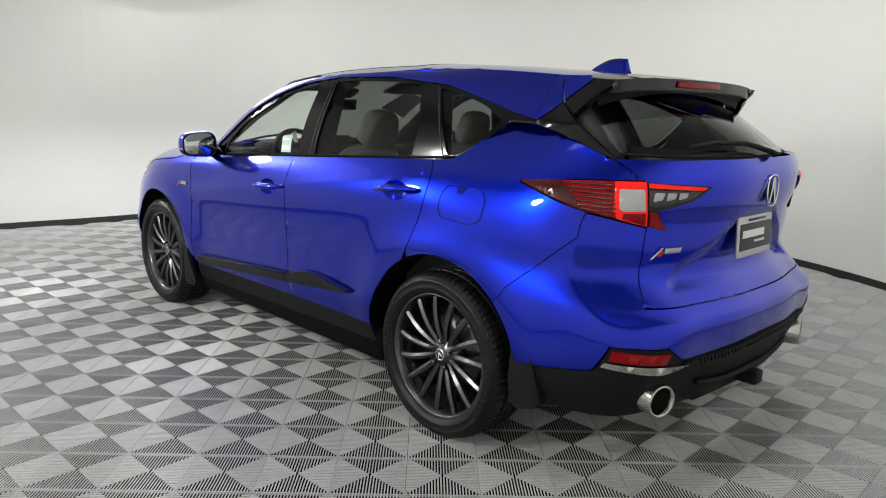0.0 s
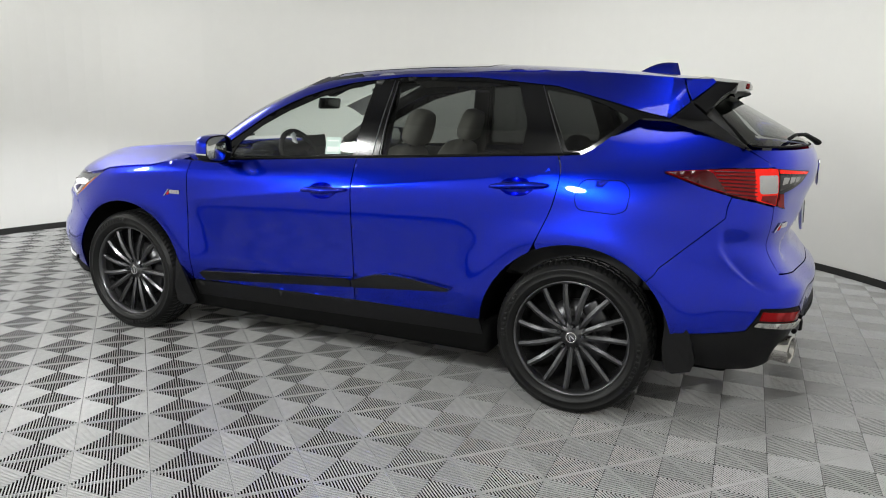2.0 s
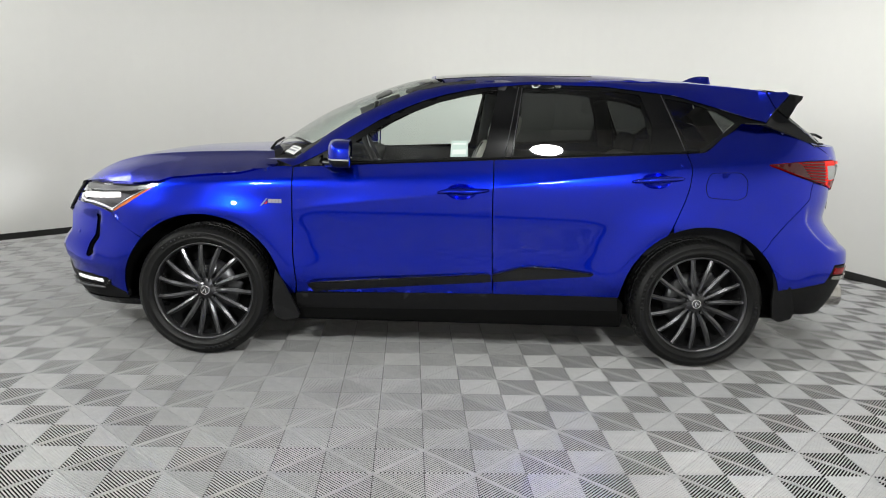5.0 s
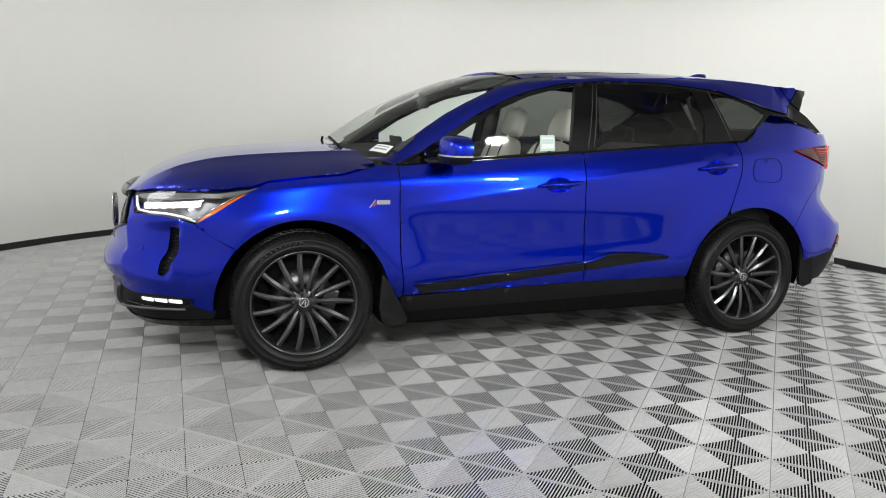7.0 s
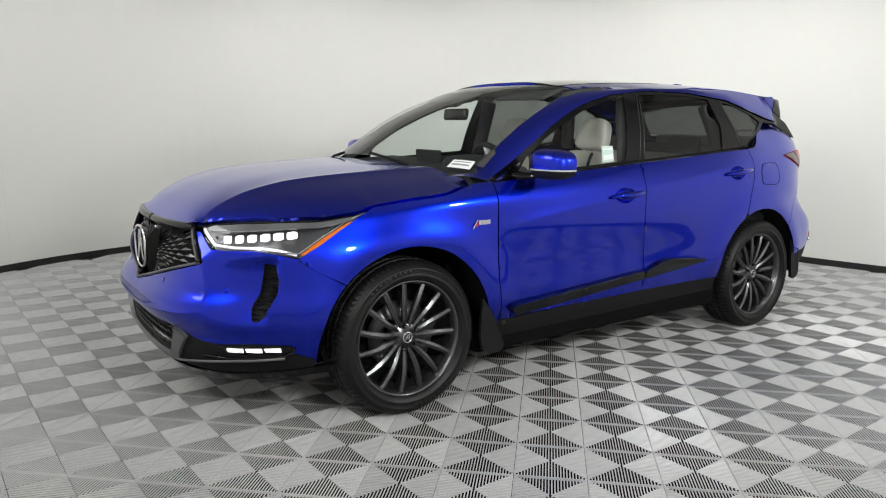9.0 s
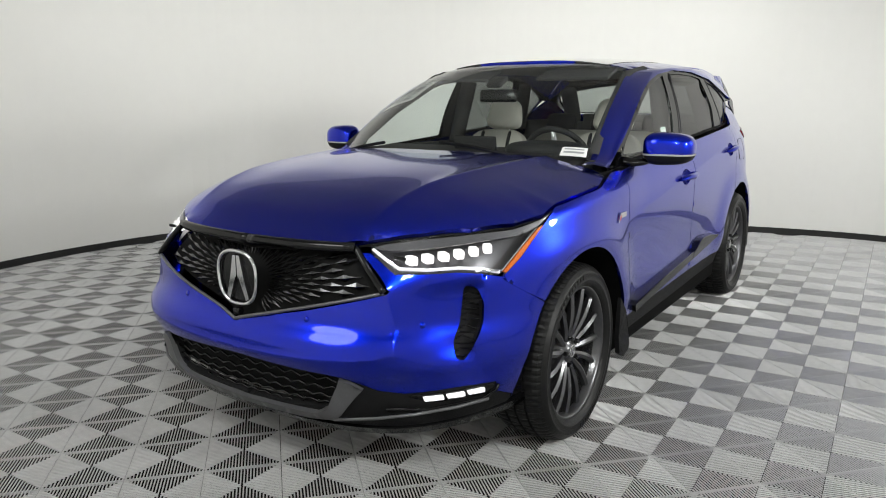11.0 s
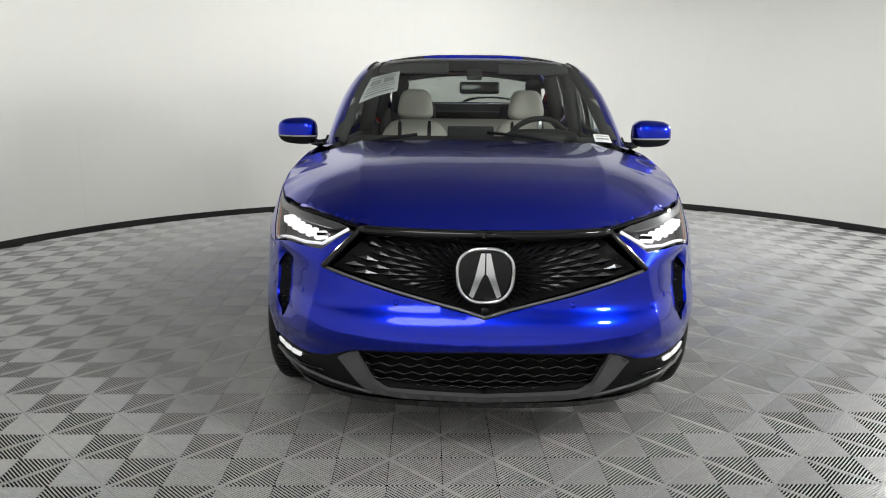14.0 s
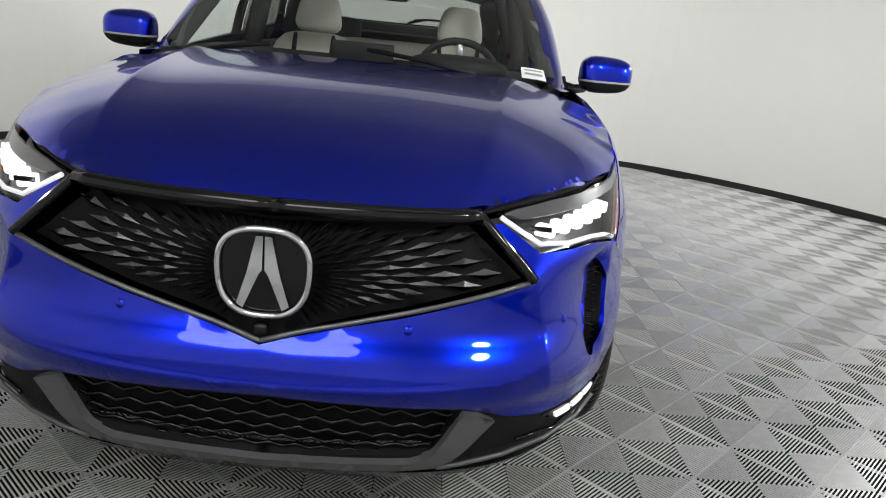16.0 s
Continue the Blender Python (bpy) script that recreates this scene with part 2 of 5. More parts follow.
def tube(name, path, r, mat, parent, label="", seg=8, closed=False, flat=1.0):
    """A round bar along a space curve."""
    path = [Vector(p) for p in path]
    k = len(path)
    v, f, last = [], [], None
    for i, p in enumerate(path):
        a, b = path[i - 1 if (i or closed) else 0], path[(i + 1) % k if (i < k - 1 or closed) else i]
        d = (b - a).normalized()
        s = d.cross(Vector((0, 0, 1)))
        s = s.normalized() if s.length > 1e-3 else (last or Vector((0, 1, 0)))
        if last and s.dot(last) < 0:
            s = -s
        last = s
        u = s.cross(d)
        rr = r(i / max(1, k - 1)) if callable(r) else r
        v += [p + s * (rr * math.cos(2 * math.pi * j / seg)) + u * (rr * flat * math.sin(2 * math.pi * j / seg)) for j in range(seg)]
    for i in range(k if closed else k - 1):
        for j in range(seg):
            i2 = (i + 1) % k
            f.append((i * seg + j, i * seg + (j + 1) % seg, i2 * seg + (j + 1) % seg, i2 * seg + j))
    if not closed:
        f += [tuple(range(seg))[::-1], tuple(range((k - 1) * seg, k * seg))]
    return raw(name, v, f, mat, parent, label)


def lathe(profile, seg=96, axis="y"):
    """A bmesh turned round the y axis from (radius, depth) pairs."""
    bm = bmesh.new()
    rings = []
    for r, d in profile:
        rings.append([bm.verts.new((r * math.cos(2 * math.pi * j / seg), d, r * math.sin(2 * math.pi * j / seg))) for j in range(seg)])
    for a, b in zip(rings, rings[1:]):
        for j in range(seg):
            bm.faces.new((a[j], b[j], b[(j + 1) % seg], a[(j + 1) % seg]))
    return bm


def rounded_box(sx, sy, sz, r=.01, seg=3, shape=None):
    """A box with bevelled edges; shape(v) may bend its corners."""
    bm = bmesh.new()
    bmesh.ops.create_cube(bm, size=1)
    for v in bm.verts:
        v.co = Vector((v.co.x * sx, v.co.y * sy, v.co.z * sz))
        if shape:
            v.co = Vector(shape(v.co))
    bmesh.ops.bevel(bm, geom=list(bm.edges), offset=r, segments=seg, profile=.5, affect="EDGES")
    return bm


def cushion(sx, sy, sz, power=4.0, n=14):
    """A soft padded block."""
    bm = bmesh.new()
    bmesh.ops.create_uvsphere(bm, u_segments=2 * n, v_segments=n, radius=1)
    for v in bm.verts:
        c = v.co
        k = (abs(c.x) ** power + abs(c.y) ** power + abs(c.z) ** power) ** (-1 / power)
        v.co = Vector((c.x * k * sx / 2, c.y * k * sy / 2, c.z * k * sz / 2))
    return bm


def move(bm, m):
    bmesh.ops.transform(bm, matrix=m, verts=bm.verts)
    return bm

FLOORBED = material("dark_floor_bed", (.006, .006, .006), .95, spec=.1)


def tile_plastic(name, node, socket):
    """Grey plastic, each tile a shade of its own, lightly soiled."""
    m = material(name, (.49, .49, .487), .26, grain=.10, grain_size=24, bump=.15, bump_size=500)
    nt = m.node_tree
    b = nt.nodes["Principled BSDF"]
    src = b.inputs["Base Color"].links[0].from_socket
    info = nt.nodes.new(node)
    rng, mul = nt.nodes.new("ShaderNodeMapRange"), nt.nodes.new("ShaderNodeVectorMath")
    rng.inputs[3].default_value, rng.inputs[4].default_value = .90, 1.08
    mul.operation = "MULTIPLY"
    nt.links.new(info.outputs[socket], rng.inputs[0])
    nt.links.new(src, mul.inputs[0])
    nt.links.new(rng.outputs[0], mul.inputs[1])
    nt.links.new(mul.outputs[0], b.inputs["Base Color"])
    return m


TILE = tile_plastic("grey_ribbed_plastic", "ShaderNodeObjectInfo", "Random")
TILEFAR = material("grey_ribbed_plastic_far", (.49, .49, .487), .26, grain=.10, grain_size=24, bump=.15, bump_size=500)

# ---- the car's surfaces: front to -x, its left side to -y ----
XM = 1.0
front_x = ramp([(.18, 2.20), (.27, 2.29), (.36, 2.33), (.44, 2.337), (.505, 2.368), (.56, 2.372), (.60, 2.354), (.64, 2.322), (.69, 2.314), (.75, 2.308), (.87, 2.265), (.92, 2.23), (1.0, 2.12)])
rear_x = ramp([(.2, 2.20), (.30, 2.28), (.42, 2.34), (.55, 2.38), (.65, 2.39), (.70, 2.375), (.77, 2.325), (.86, 2.30), (1.0, 2.305), (1.1, 2.335), (1.17, 2.345), (1.22, 2.335), (1.3, 2.29)])
front_n = ramp([(.2, 3.2), (.4, 3.4), (.76, 3.3), (.9, 2.9), (1.0, 2.6)])
rear_n = ramp([(.2, 5.0), (.55, 5.2), (.72, 4.6), (.85, 3.7), (1.0, 3.6), (1.16, 3.8), (1.3, 4.4)])
door_w = ramp([(.2, .84), (.28, .888), (.36, .910), (.44, .920), (.52, .9245), (.62, .924), (.72, .9245), (.84, .928), (.93, .929)])
quarter_w = ramp([(.93, .929), (1.0, .920), (1.08, .897), (1.16, .860), (1.25, .802), (1.375, .711), (1.5, .62)])


def belt(x):
    return 1.07 + .0633 * (x + .85)


def shoulder(x):
    return .882 + .1295 * (x + .636)


def half_width(x, z):
    w = door_w(min(z, .93)) - .006 * (max(x, -2.2) + 2.2) + .006
    zb = belt(x)
    if z > .93:
        d = (z - .93) / (zb - .93)
        door = w - .004 * min(d, .5) - .090 * max(0, d - .3) ** 1.7
        k = ease(x, 1.0, 1.7)
        w = door * (1 - k) + (quarter_w(z) - .006 * (x + 1.2)) * k
    # wheel-arch swell, and the hollow of the doors
    for cx, a in ((-1.375, .026), (1.375, .022)):
        r = math.hypot(x - cx, z - .36)
        w += a * math.exp(-((r - .47) / .13) ** 2) * ease(z, .3, .5) * (1 - ease(z, .8, 1.0))
    w -= .003 * math.exp(-((z - .63) / .10) ** 2) * ease(x, -1.0, -.5) * (1 - ease(x, .5, 1.0))
    # pressed shoulder edge that climbs along the doors; the metal leans in above it
    zc = shoulder(x)
    if z > zc:
        w -= .013 * (1 - math.exp(-(z - zc) / .05)) * ease(x, -.98, -.55) * (1 - ease(x, 1.15, 1.7))
    return w


# unrolled girth: s runs along the body from the front (s < -1) to the rear (s > 1)
PHI = np.sin(np.linspace(0, math.pi / 2, 3000)) ** 2 * (math.pi / 2)
CR = [np.cos(PHI) ** (2 / 3.6), np.sin(PHI) ** (2 / 3.6)]
ARC = np.concatenate([[0], np.cumsum(np.hypot(np.diff(CR[0] * 1.33), np.diff(CR[1] * .925)))])
GIRTH = ARC[-1]              # from the middle of an end to s = 1


ledge_z = ramp([(1.98, .82), (2.0, .75), (2.04, .69), (2.14, .672), (2.96, .68)])


def cheek_edge(z):
    return min(.655, .585 + .25 * (.80 - z))


def lip_edge(y):
    return .512 + .10 * y * y


def body(s, z, side=-1):
    """A point of the lower body; s beyond the middle of an end wraps to the other side."""
    if abs(s) <= XM:
        return Vector((s, side * half_width(s, z), z))
    d = GIRTH - (abs(s) - XM)      # distance from the middle of that end
    if d < 0:
        d, side = -d, -side
    phi = float(np.interp(d, ARC, PHI))
    e, n = (front_x(z) - XM, front_n(z)) if s < 0 else (rear_x(z) - XM, rear_n(z))
    x = XM + e * math.cos(phi) ** (2 / n)
    x = -x if s < 0 else x
    y = half_width(x, z) * math.sin(phi) ** (2 / n)
    if s > 0:
        # sharp ledge round the rear bumper, and the plate recess in the gate
        zc = ledge_z(min(abs(s), 2 * (XM + GIRTH) - abs(s)))
        k = .022 * ease(XM + GIRTH - d, 1.995, 2.035) * ease(z, zc - .006, zc + .028) * (1 - ease(z, .80, .98))
        o = Vector(((x - XM) / e, y)).normalized()
        x, y = x - o.x * k, y - o.y * k
        x -= .032 * math.exp(-((y - .48) / .2) ** 2)
        w = .163 + (1.009 - z) * 1.66
        x -= .026 * (1 - ease(y, w - .012, w + .022)) * ease(z, .77, .80) * (1 - ease(z, 1.018, 1.034))
    else:
        # upright edge below each lamp, behind it a cheek that sinks towards the side intake
        yc = cheek_edge(z)
        k = ease(z, .46, .52) * (1 - ease(z, .76, .81))
        x -= k * .012 * math.exp(-abs(y - yc) / .05)
        u = (y - yc) / (.815 - yc)
        if u > 0:
            o = Vector(((abs(x) - XM) / e, y)).normalized()
            r = .040 * min(u, 1.1) ** 1.2 * ease(XM + GIRTH - d, 2.014, 2.05) * ease(z, .49, .58) * (1 - ease(z, .735, .80))
            x, y = x + o.x * r, y - o.y * r
        # sharp lower lip over the mouth
        x -= .011 * math.exp(-abs(z - lip_edge(y)) / .03) * (1 - ease(y, .56, .66)) * ease(z, .44, .48)
    return Vector((x, side * y, z))


def sx(x, z):
    """The girth coordinate of a place given by its x."""
    if abs(x) <= XM:
        return x
    e, n = (front_x(z) - XM, front_n(z)) if x < 0 else (rear_x(z) - XM, rear_n(z))
    c = min(1, (abs(x) - XM) / e) ** (n / 2)
    d = float(np.interp(math.acos(c), PHI, ARC))
    return math.copysign(XM + GIRTH - d, x)


def sy(y, z, end):
    """The girth coordinate of a place on the front (end -1) or rear (1) given by its distance from the middle line."""
    n = front_n(z) if end < 0 else rear_n(z)
    x = end * 2.1
    d = float(np.interp(math.asin(min(1, abs(y) / half_width(x, z)) ** (n / 2)), PHI, ARC))
    return end * (XM + GIRTH - math.copysign(d, y))


def S(*pts):
    return [(sx(x, z), z) for x, z in pts]


def F(*pts):
    return [(sy(y, z, -1), z) for y, z in pts]


def R(*pts):
    return [(sy(y, z, 1), z) for y, z in pts]


def curve(*pts, n=6):
    """Points on a smooth curve through a few."""
    out = []
    for i in range(len(pts) - 1):
        p0, p1, p2, p3 = (Vector(pts[min(max(i + k, 0), len(pts) - 1)]) for k in (-1, 0, 1, 2))
        for j in range(n):
            t = j / n
            q = .5 * (2 * p1 + (p2 - p0) * t + (2 * p0 - 5 * p1 + 4 * p2 - p3) * t * t + (3 * p1 - p0 - 3 * p2 + p3) * t ** 3)
            out.append((q.x, q.y))
    return out + [tuple(pts[-1])]


def arc(cx, r, a, b, n=14):
    return [(cx + r * math.cos(math.radians(a + (b - a) * i / n)), .36 + r * math.sin(math.radians(a + (b - a) * i / n))) for i in range(n + 1)]


def wall_of(side, lift=0.0):
    def at(s, z):
        p = body(s, z, side)
        if lift:
            q, r = body(s + .004, z, side) - p, body(s, z + .004, side) - p
            nrm = q.cross(r).normalized()
            c = Vector((p.x * .5, p.y, 0))
            p = p + nrm * (lift if nrm.dot(c) > 0 else -lift)
        return p
    return at


# greenhouse
hood_mid = ramp([(-2.30, .80), (-2.26, .875), (-2.2, .928), (-2.1, .998), (-1.95, 1.058), (-1.75, 1.099), (-1.5, 1.124), (-1.2, 1.139), (-.9, 1.15)])
hood_fall = ramp([(-2.25, .10), (-2.1, .165), (-1.94, .172), (-1.8, .152), (-1.54, .144), (-1.36, .126), (-1.1, .100)])
shield_mid = ramp([(-1.2, 1.10), (-1.12, 1.15), (-.95, 1.265), (-.764, 1.375), (-.473, 1.497), (-.25, 1.567), (-.05, 1.60), (.1, 1.615)])
roof_mid = ramp([(-.3, 1.575), (-.05, 1.606), (.2, 1.625), (.5, 1.634), (.8, 1.633), (1.13, 1.622), (1.44, 1.604), (1.73, 1.582), (2.0, 1.553), (2.1, 1.54)])
frame_top = ramp([(-.86, 1.075), (-.611, 1.216), (-.422, 1.335), (-.106, 1.47), (.22, 1.536), (.525, 1.554), (.833, 1.550), (1.118, 1.528), (1.427, 1.457), (1.616, 1.405), (1.75, 1.378)])


def hood_ridge(x):
    return .46 + .12 * (x + 2.09)


# the line where the hood meets the lamps and fenders
RIM = [body(q, z) for q, z in [(-2.408, .904), (-2.35, .914), (-2.25, .928), (-2.1, .937), (-1.95, .941), (-1.83, .960), (-1.762, .988)] + S((-1.545, .989), (-1.36, 1.010), (-1.171, 1.027), (-1.06, 1.053))]
rim_y, rim_z = ramp([(p.x, abs(p.y)) for p in RIM]), ramp([(p.x, p.z) for p in RIM])


def hood_z(x, y):
    def crown(v):
        return hood_mid(x) - hood_fall(x) * (v / .87) ** 3.2 + .015 * math.exp(-abs(v - hood_ridge(x)) / .06) * ease(x, -2.23, -1.9)
    e = rim_y(x)
    t = min(1, abs(y) / e)
    return crown(abs(y)) + (rim_z(x) + .003 - crown(e)) * t ** 9 * ease(x, -2.235, -2.19) * (1 - ease(x, -1.12, -1.0))


def shield(x, y):
    b = x - .18 * (y / .7) ** 2
    return Vector((x, y, shield_mid(b) - .045 * (abs(y) / .7) ** 4))


def roof(x, y):
    return Vector((x, y, roof_mid(x) - (.08 - .048 * ease(x, .1, 1.5)) * (abs(y) / .66) ** 3))


def glass_y(x, z):
    return .797 - .272 * (z - 1.124) - .018 * ease(x, 1.2, 1.7) - .01 * ease(-x, .3, .8) + .02 * math.sin(min(1, max(0, (z - 1.1) / .4)) * math.pi)


def pane(side, lift=0.0):
    return lambda x, z: Vector((x, side * (glass_y(x, z) + lift), z))


def backlight(y, z):
    a = abs(y) / .7
    return Vector((2.305 - .25 * a ** 2 - (z - 1.26) * 1.27 - .10 * max(0, 1 - a * a) * ease(z, 1.28, 1.52), y, z))


# ---- the car ----
car = new("car")
car.matrix_basis = pose(0, -.0132, 0, 0, 0, -.344)     # it stands a touch askew
tagged(car, "glossy metallic blue five-door SUV parked on ribbed tiles", "car")


def symmetric(build):
    for side in (-1, 1):
        build(side)


FA, RA = .445, .452          # wheel-arch radii


def ellipse(c, zc):
    return [(c + .082 * math.cos(2 * math.pi * i / 28), zc + .043 * math.sin(2 * math.pi * i / 28)) for i in range(28)]


def pressed(x0, x1):
    """Guide lines along the shoulder edge, just below, on and above it."""
    return [S(*[(x0 + (x1 - x0) * i / 20, shoulder(x0 + (x1 - x0) * i / 20) + e) for i in range(21)]) for e in (-.010, 0, .008)]


def side_panels(s):
    w = wall_of(s)
    panel("fender", S(*arc(-1.375, FA, 2, 137.4, 26), (-1.80, .7145), (-1.893, .7765), (-1.80, .832), (-1.66, .92), (-1.545, .983), (-1.36, 1.004), (-1.171, 1.02), (-1.06, 1.05), (-.97, 1.068), (-.885, 1.07), (-.885, .85), (-.88, .6), (-.862, .44), (-.868, .376)), w, PAINT, car, step=.02)
    panel("front_door", S((-.857, .385), (-.856, .44), (-.874, .6), (-.879, .85), (-.879, 1.066), (-.6, 1.083), (-.2, 1.108), (.2, 1.134), (.197, .95), (.205, .7), (.215, .5), (.22, .4), (-.3, .392)), w, PAINT, car, step=.025, holes=[S(*ellipse(.0295, .963))], lines=pressed(-.85, -.07) + pressed(.13, .19))
    panel("rear_door", S((.226, .4), (.221, .5), (.211, .7), (.203, .95), (.206, 1.134), (.7, 1.165), *curve((1.255, 1.20), (1.278, 1.12), (1.255, .98), (1.20, .84), (1.165, .762)), *arc(1.375, RA, 118, 174, 10), (.92, .4)), w, PAINT, car, step=.025, holes=[S(*ellipse(1.084, 1.054))], lines=pressed(.22, .98) + pressed(1.18, 1.245))
    panel("quarter_panel", S(*arc(1.375, RA, 113, 45.2, 14), *curve((1.7415, .746), (1.865, .8585), (1.989, .971))) + [(2.022, 1.060), (1.88, 1.094), (1.702, 1.147), (1.693, 1.156), (1.95, 1.180), (2.19, 1.186), (2.143, 1.209)] + S((2.045, 1.258), (1.9, 1.309), (1.72, 1.366), (1.59, 1.373), (1.48, 1.295), (1.40, 1.23), (1.36, 1.208), *curve((1.262, 1.2), (1.2835, 1.12), (1.2605, .98), (1.2055, .84), (1.19, .80))), w, PAINT, car, step=.02)
    fd = panel("fuel_door", round_path(S((1.375, .975), (1.36, 1.03), (1.385, 1.10), (1.56, 1.105), (1.595, 1.06), (1.585, .985), (1.54, .965)), .03), wall_of(s, .0015), PAINT, car, flange=.006)
    tube("seal", [wall_of(s, .0008)(*q) for q in dense(round_path(S((1.371, .971), (1.356, 1.03), (1.382, 1.104), (1.563, 1.109), (1.60, 1.062), (1.59, .982), (1.542, .961)), .03), .02)], .0015, SEAL, fd, closed=True, seg=6)
    # black sill under the doors
    panel("sill", S((-.862, .268), (-.866, .372), (-.3, .387), (.22, .395), (.92, .395), (.935, .30), (.2, .287), (-.4, .276)), wall_of(s, -.006), SATIN, car, "satin black plastic sill", flange=.05)
    # pointed gloss moulding low on the doors
    for nm, q in (("door_moulding", ((-.80, .436), (-.775, .448), (.19, .516), (.205, .512), (.213, .474), (-.76, .396))),
                  ("door_moulding", ((.222, .474), (.214, .512), (.30, .535), (.36, .555), (.43, .563), (.56, .557), (.775, .532), (.76, .518), (.5, .497)))):
        panel(nm, S(*q), wall_of(s, .024), BLACK, car, "gloss black door moulding", flange=.034, step=.012)
    for q in (((-.775, .447), (-.3, .481), (.19, .515)), ((.216, .511), (.30, .534), (.36, .554), (.43, .562), (.56, .556), (.77, .532))):
        tube("moulding_edge", [wall_of(s, .024)(a, b) for a, b in S(*q)], .0045, BLACK, car, seg=8)
    # wheel house
    for cx, r in ((-1.375, FA), (1.375, RA)):
        v, f = [], []
        pts = arc(cx, r + .002, -9, 189, 40)
        for x, z in pts:
            yy = body(sx(x, max(z, .3)), max(z, .3), s).y
            v += [(x, yy - s * .012, z), (x, yy - s * .06, z), (x, s * .56, z)]
        for i in range(len(pts) - 1):
            for j in range(2):
                f.append((i * 3 + j, i * 3 + j + 1, i * 3 + j + 4, i * 3 + j + 3))
        raw("wheel_house", v, f, WELL_SHADE, car)
        bm = bmesh.new()
        ctr = [(x, s * .562, z) for x, z in pts]
        bm.faces.new([bm.verts.new(p) for p in ctr])
        part("wheel_house", bm, WELL_SHADE, car)
    # mud flaps
    for q in (((-.974, .51), (-.93, .45), (-.905, .40), (-.838, .26), (-.85, .238), (-.93, .225), (-.975, .25), (-.99, .33), (-.985, .42)), ((1.773, .586), (1.827, .547), (1.872, .51), (1.893, .47), (1.927, .342), (1.91, .30), (1.836, .283), (1.80, .30), (1.785, .40), (1.79, .50))):
        v = []
        for dy in (-.012, .008):
            v += [(x, body(sx(x, .45), .45, s).y + s * (dy if z < .5 else min(dy, .002)), z) for x, z in q]
        k = len(q)
        raw("mud_flap", v, [tuple(range(k)), tuple(range(k, 2 * k))[::-1]] + [(i, (i + 1) % k, k + (i + 1) % k, k + i) for i in range(k)], SATIN, car, "black mud flap", smooth=False)


symmetric(side_panels)

# hood
hood_edge = [(-2.262, 0), (-2.252, .2), (-2.222, .40)] + [(p.x + .003, abs(p.y) - .004) for p in RIM[:-1]] + [(-1.06, .868), (-1.0, .835), (-.985, .78), (-1.03, .65), (-1.10, .35), (-1.125, 0)]
panel("hood", [(x, -y) for x, y in hood_edge] + [(x, y) for x, y in hood_edge[-2:0:-1]], lambda x, y: Vector((x, y, hood_z(x, y))), PAINT, car, step=.016, flange=.022, out=(0, 0, 1), lines=[[(-2.17 + .05 * i, k * (hood_ridge(-2.17 + .05 * i) + e)) for i in range(21)] for k in (-1, 1) for e in (-.009, 0, .009)])
ring = [(x, -y) for x, y in hood_edge[::-1]] + hood_edge[1:]
tube("hood_seal", [(x + .016 * (1 if x < -1.5 else 0), y * .985, hood_z(x, y) - .016) for x, y in ring[1:]], .006, SEAL, car, "", 6)
panel("cowl", [(-1.21, -.6), (-1.12, -.8), (-.95, -.82), (-1.02, -.6), (-1.08, 0), (-1.02, .6), (-.95, .82), (-1.12, .8), (-1.21, .6), (-1.23, 0)], lambda x, y: Vector((x, y, hood_z(min(x, -1.02), y) - .03)), SATIN, car, "black cowl panel", step=.06, out=(0, 0, 1))

# windscreen, roof, pillars
shield_edge = [(-1.10, 0), (-1.07, .35), (-.98, .62), (-.90, .735), (-.70, .708), (-.45, .672), (-.22, .632), (-.10, .60), (-.165, .3), (-.19, 0)]
ring = [(x, -y) for x, y in shield_edge] + [(x, y) for x, y in shield_edge[-2:0:-1]]
ws = panel("windscreen", ring, shield, GLASS, car, "clear windscreen", step=.05, flange=0, out=(-.5, 0, 1))
ws.visible_shadow = False
band = [(-.19, 0), (-.165, .3), (-.10, .60), (-.16, .60), (-.235, .3), (-.26, 0)]
panel("windscreen_band", [(x, -y) for x, y in band[:3]] + [(x, -y) for x, y in band[3:]] + [(x, y) for x, y in band[-2:2:-1]] + [(x, y) for x, y in band[2:0:-1]], lambda x, y: shield(x, y) - Vector((0, 0, .004)), BLACK, car, step=.05, flange=0, out=(-.5, 0, 1))
roof_edge = [(-.155, 0), (-.13, .3), (-.07, .598), (.1, .628), (.4, .648), (.8, .652), (1.2, .640), (1.5, .618), (1.74, .598), (1.80, .55), (1.805, 0)]
sun = round_path([(-.128, -.50), (.78, -.50), (.78, .50), (-.128, .50)], .03)
panel("roof", [(x, -y) for x, y in roof_edge] + [(x, y) for x, y in roof_edge[-2:0:-1]], roof, PAINT, car, step=.06, holes=[sun], flange=.02, out=(0, 0, 1))
panel("sunroof", round_path([(-.125, -.495), (.775, -.495), (.775, .495), (-.125, .495)], .028), lambda x, y: roof(x, y) + Vector((0, 0, .002)), ROOFGLASS, car, "dark glass sunroof panel", step=.08, flange=.02, out=(0, 0, 1))


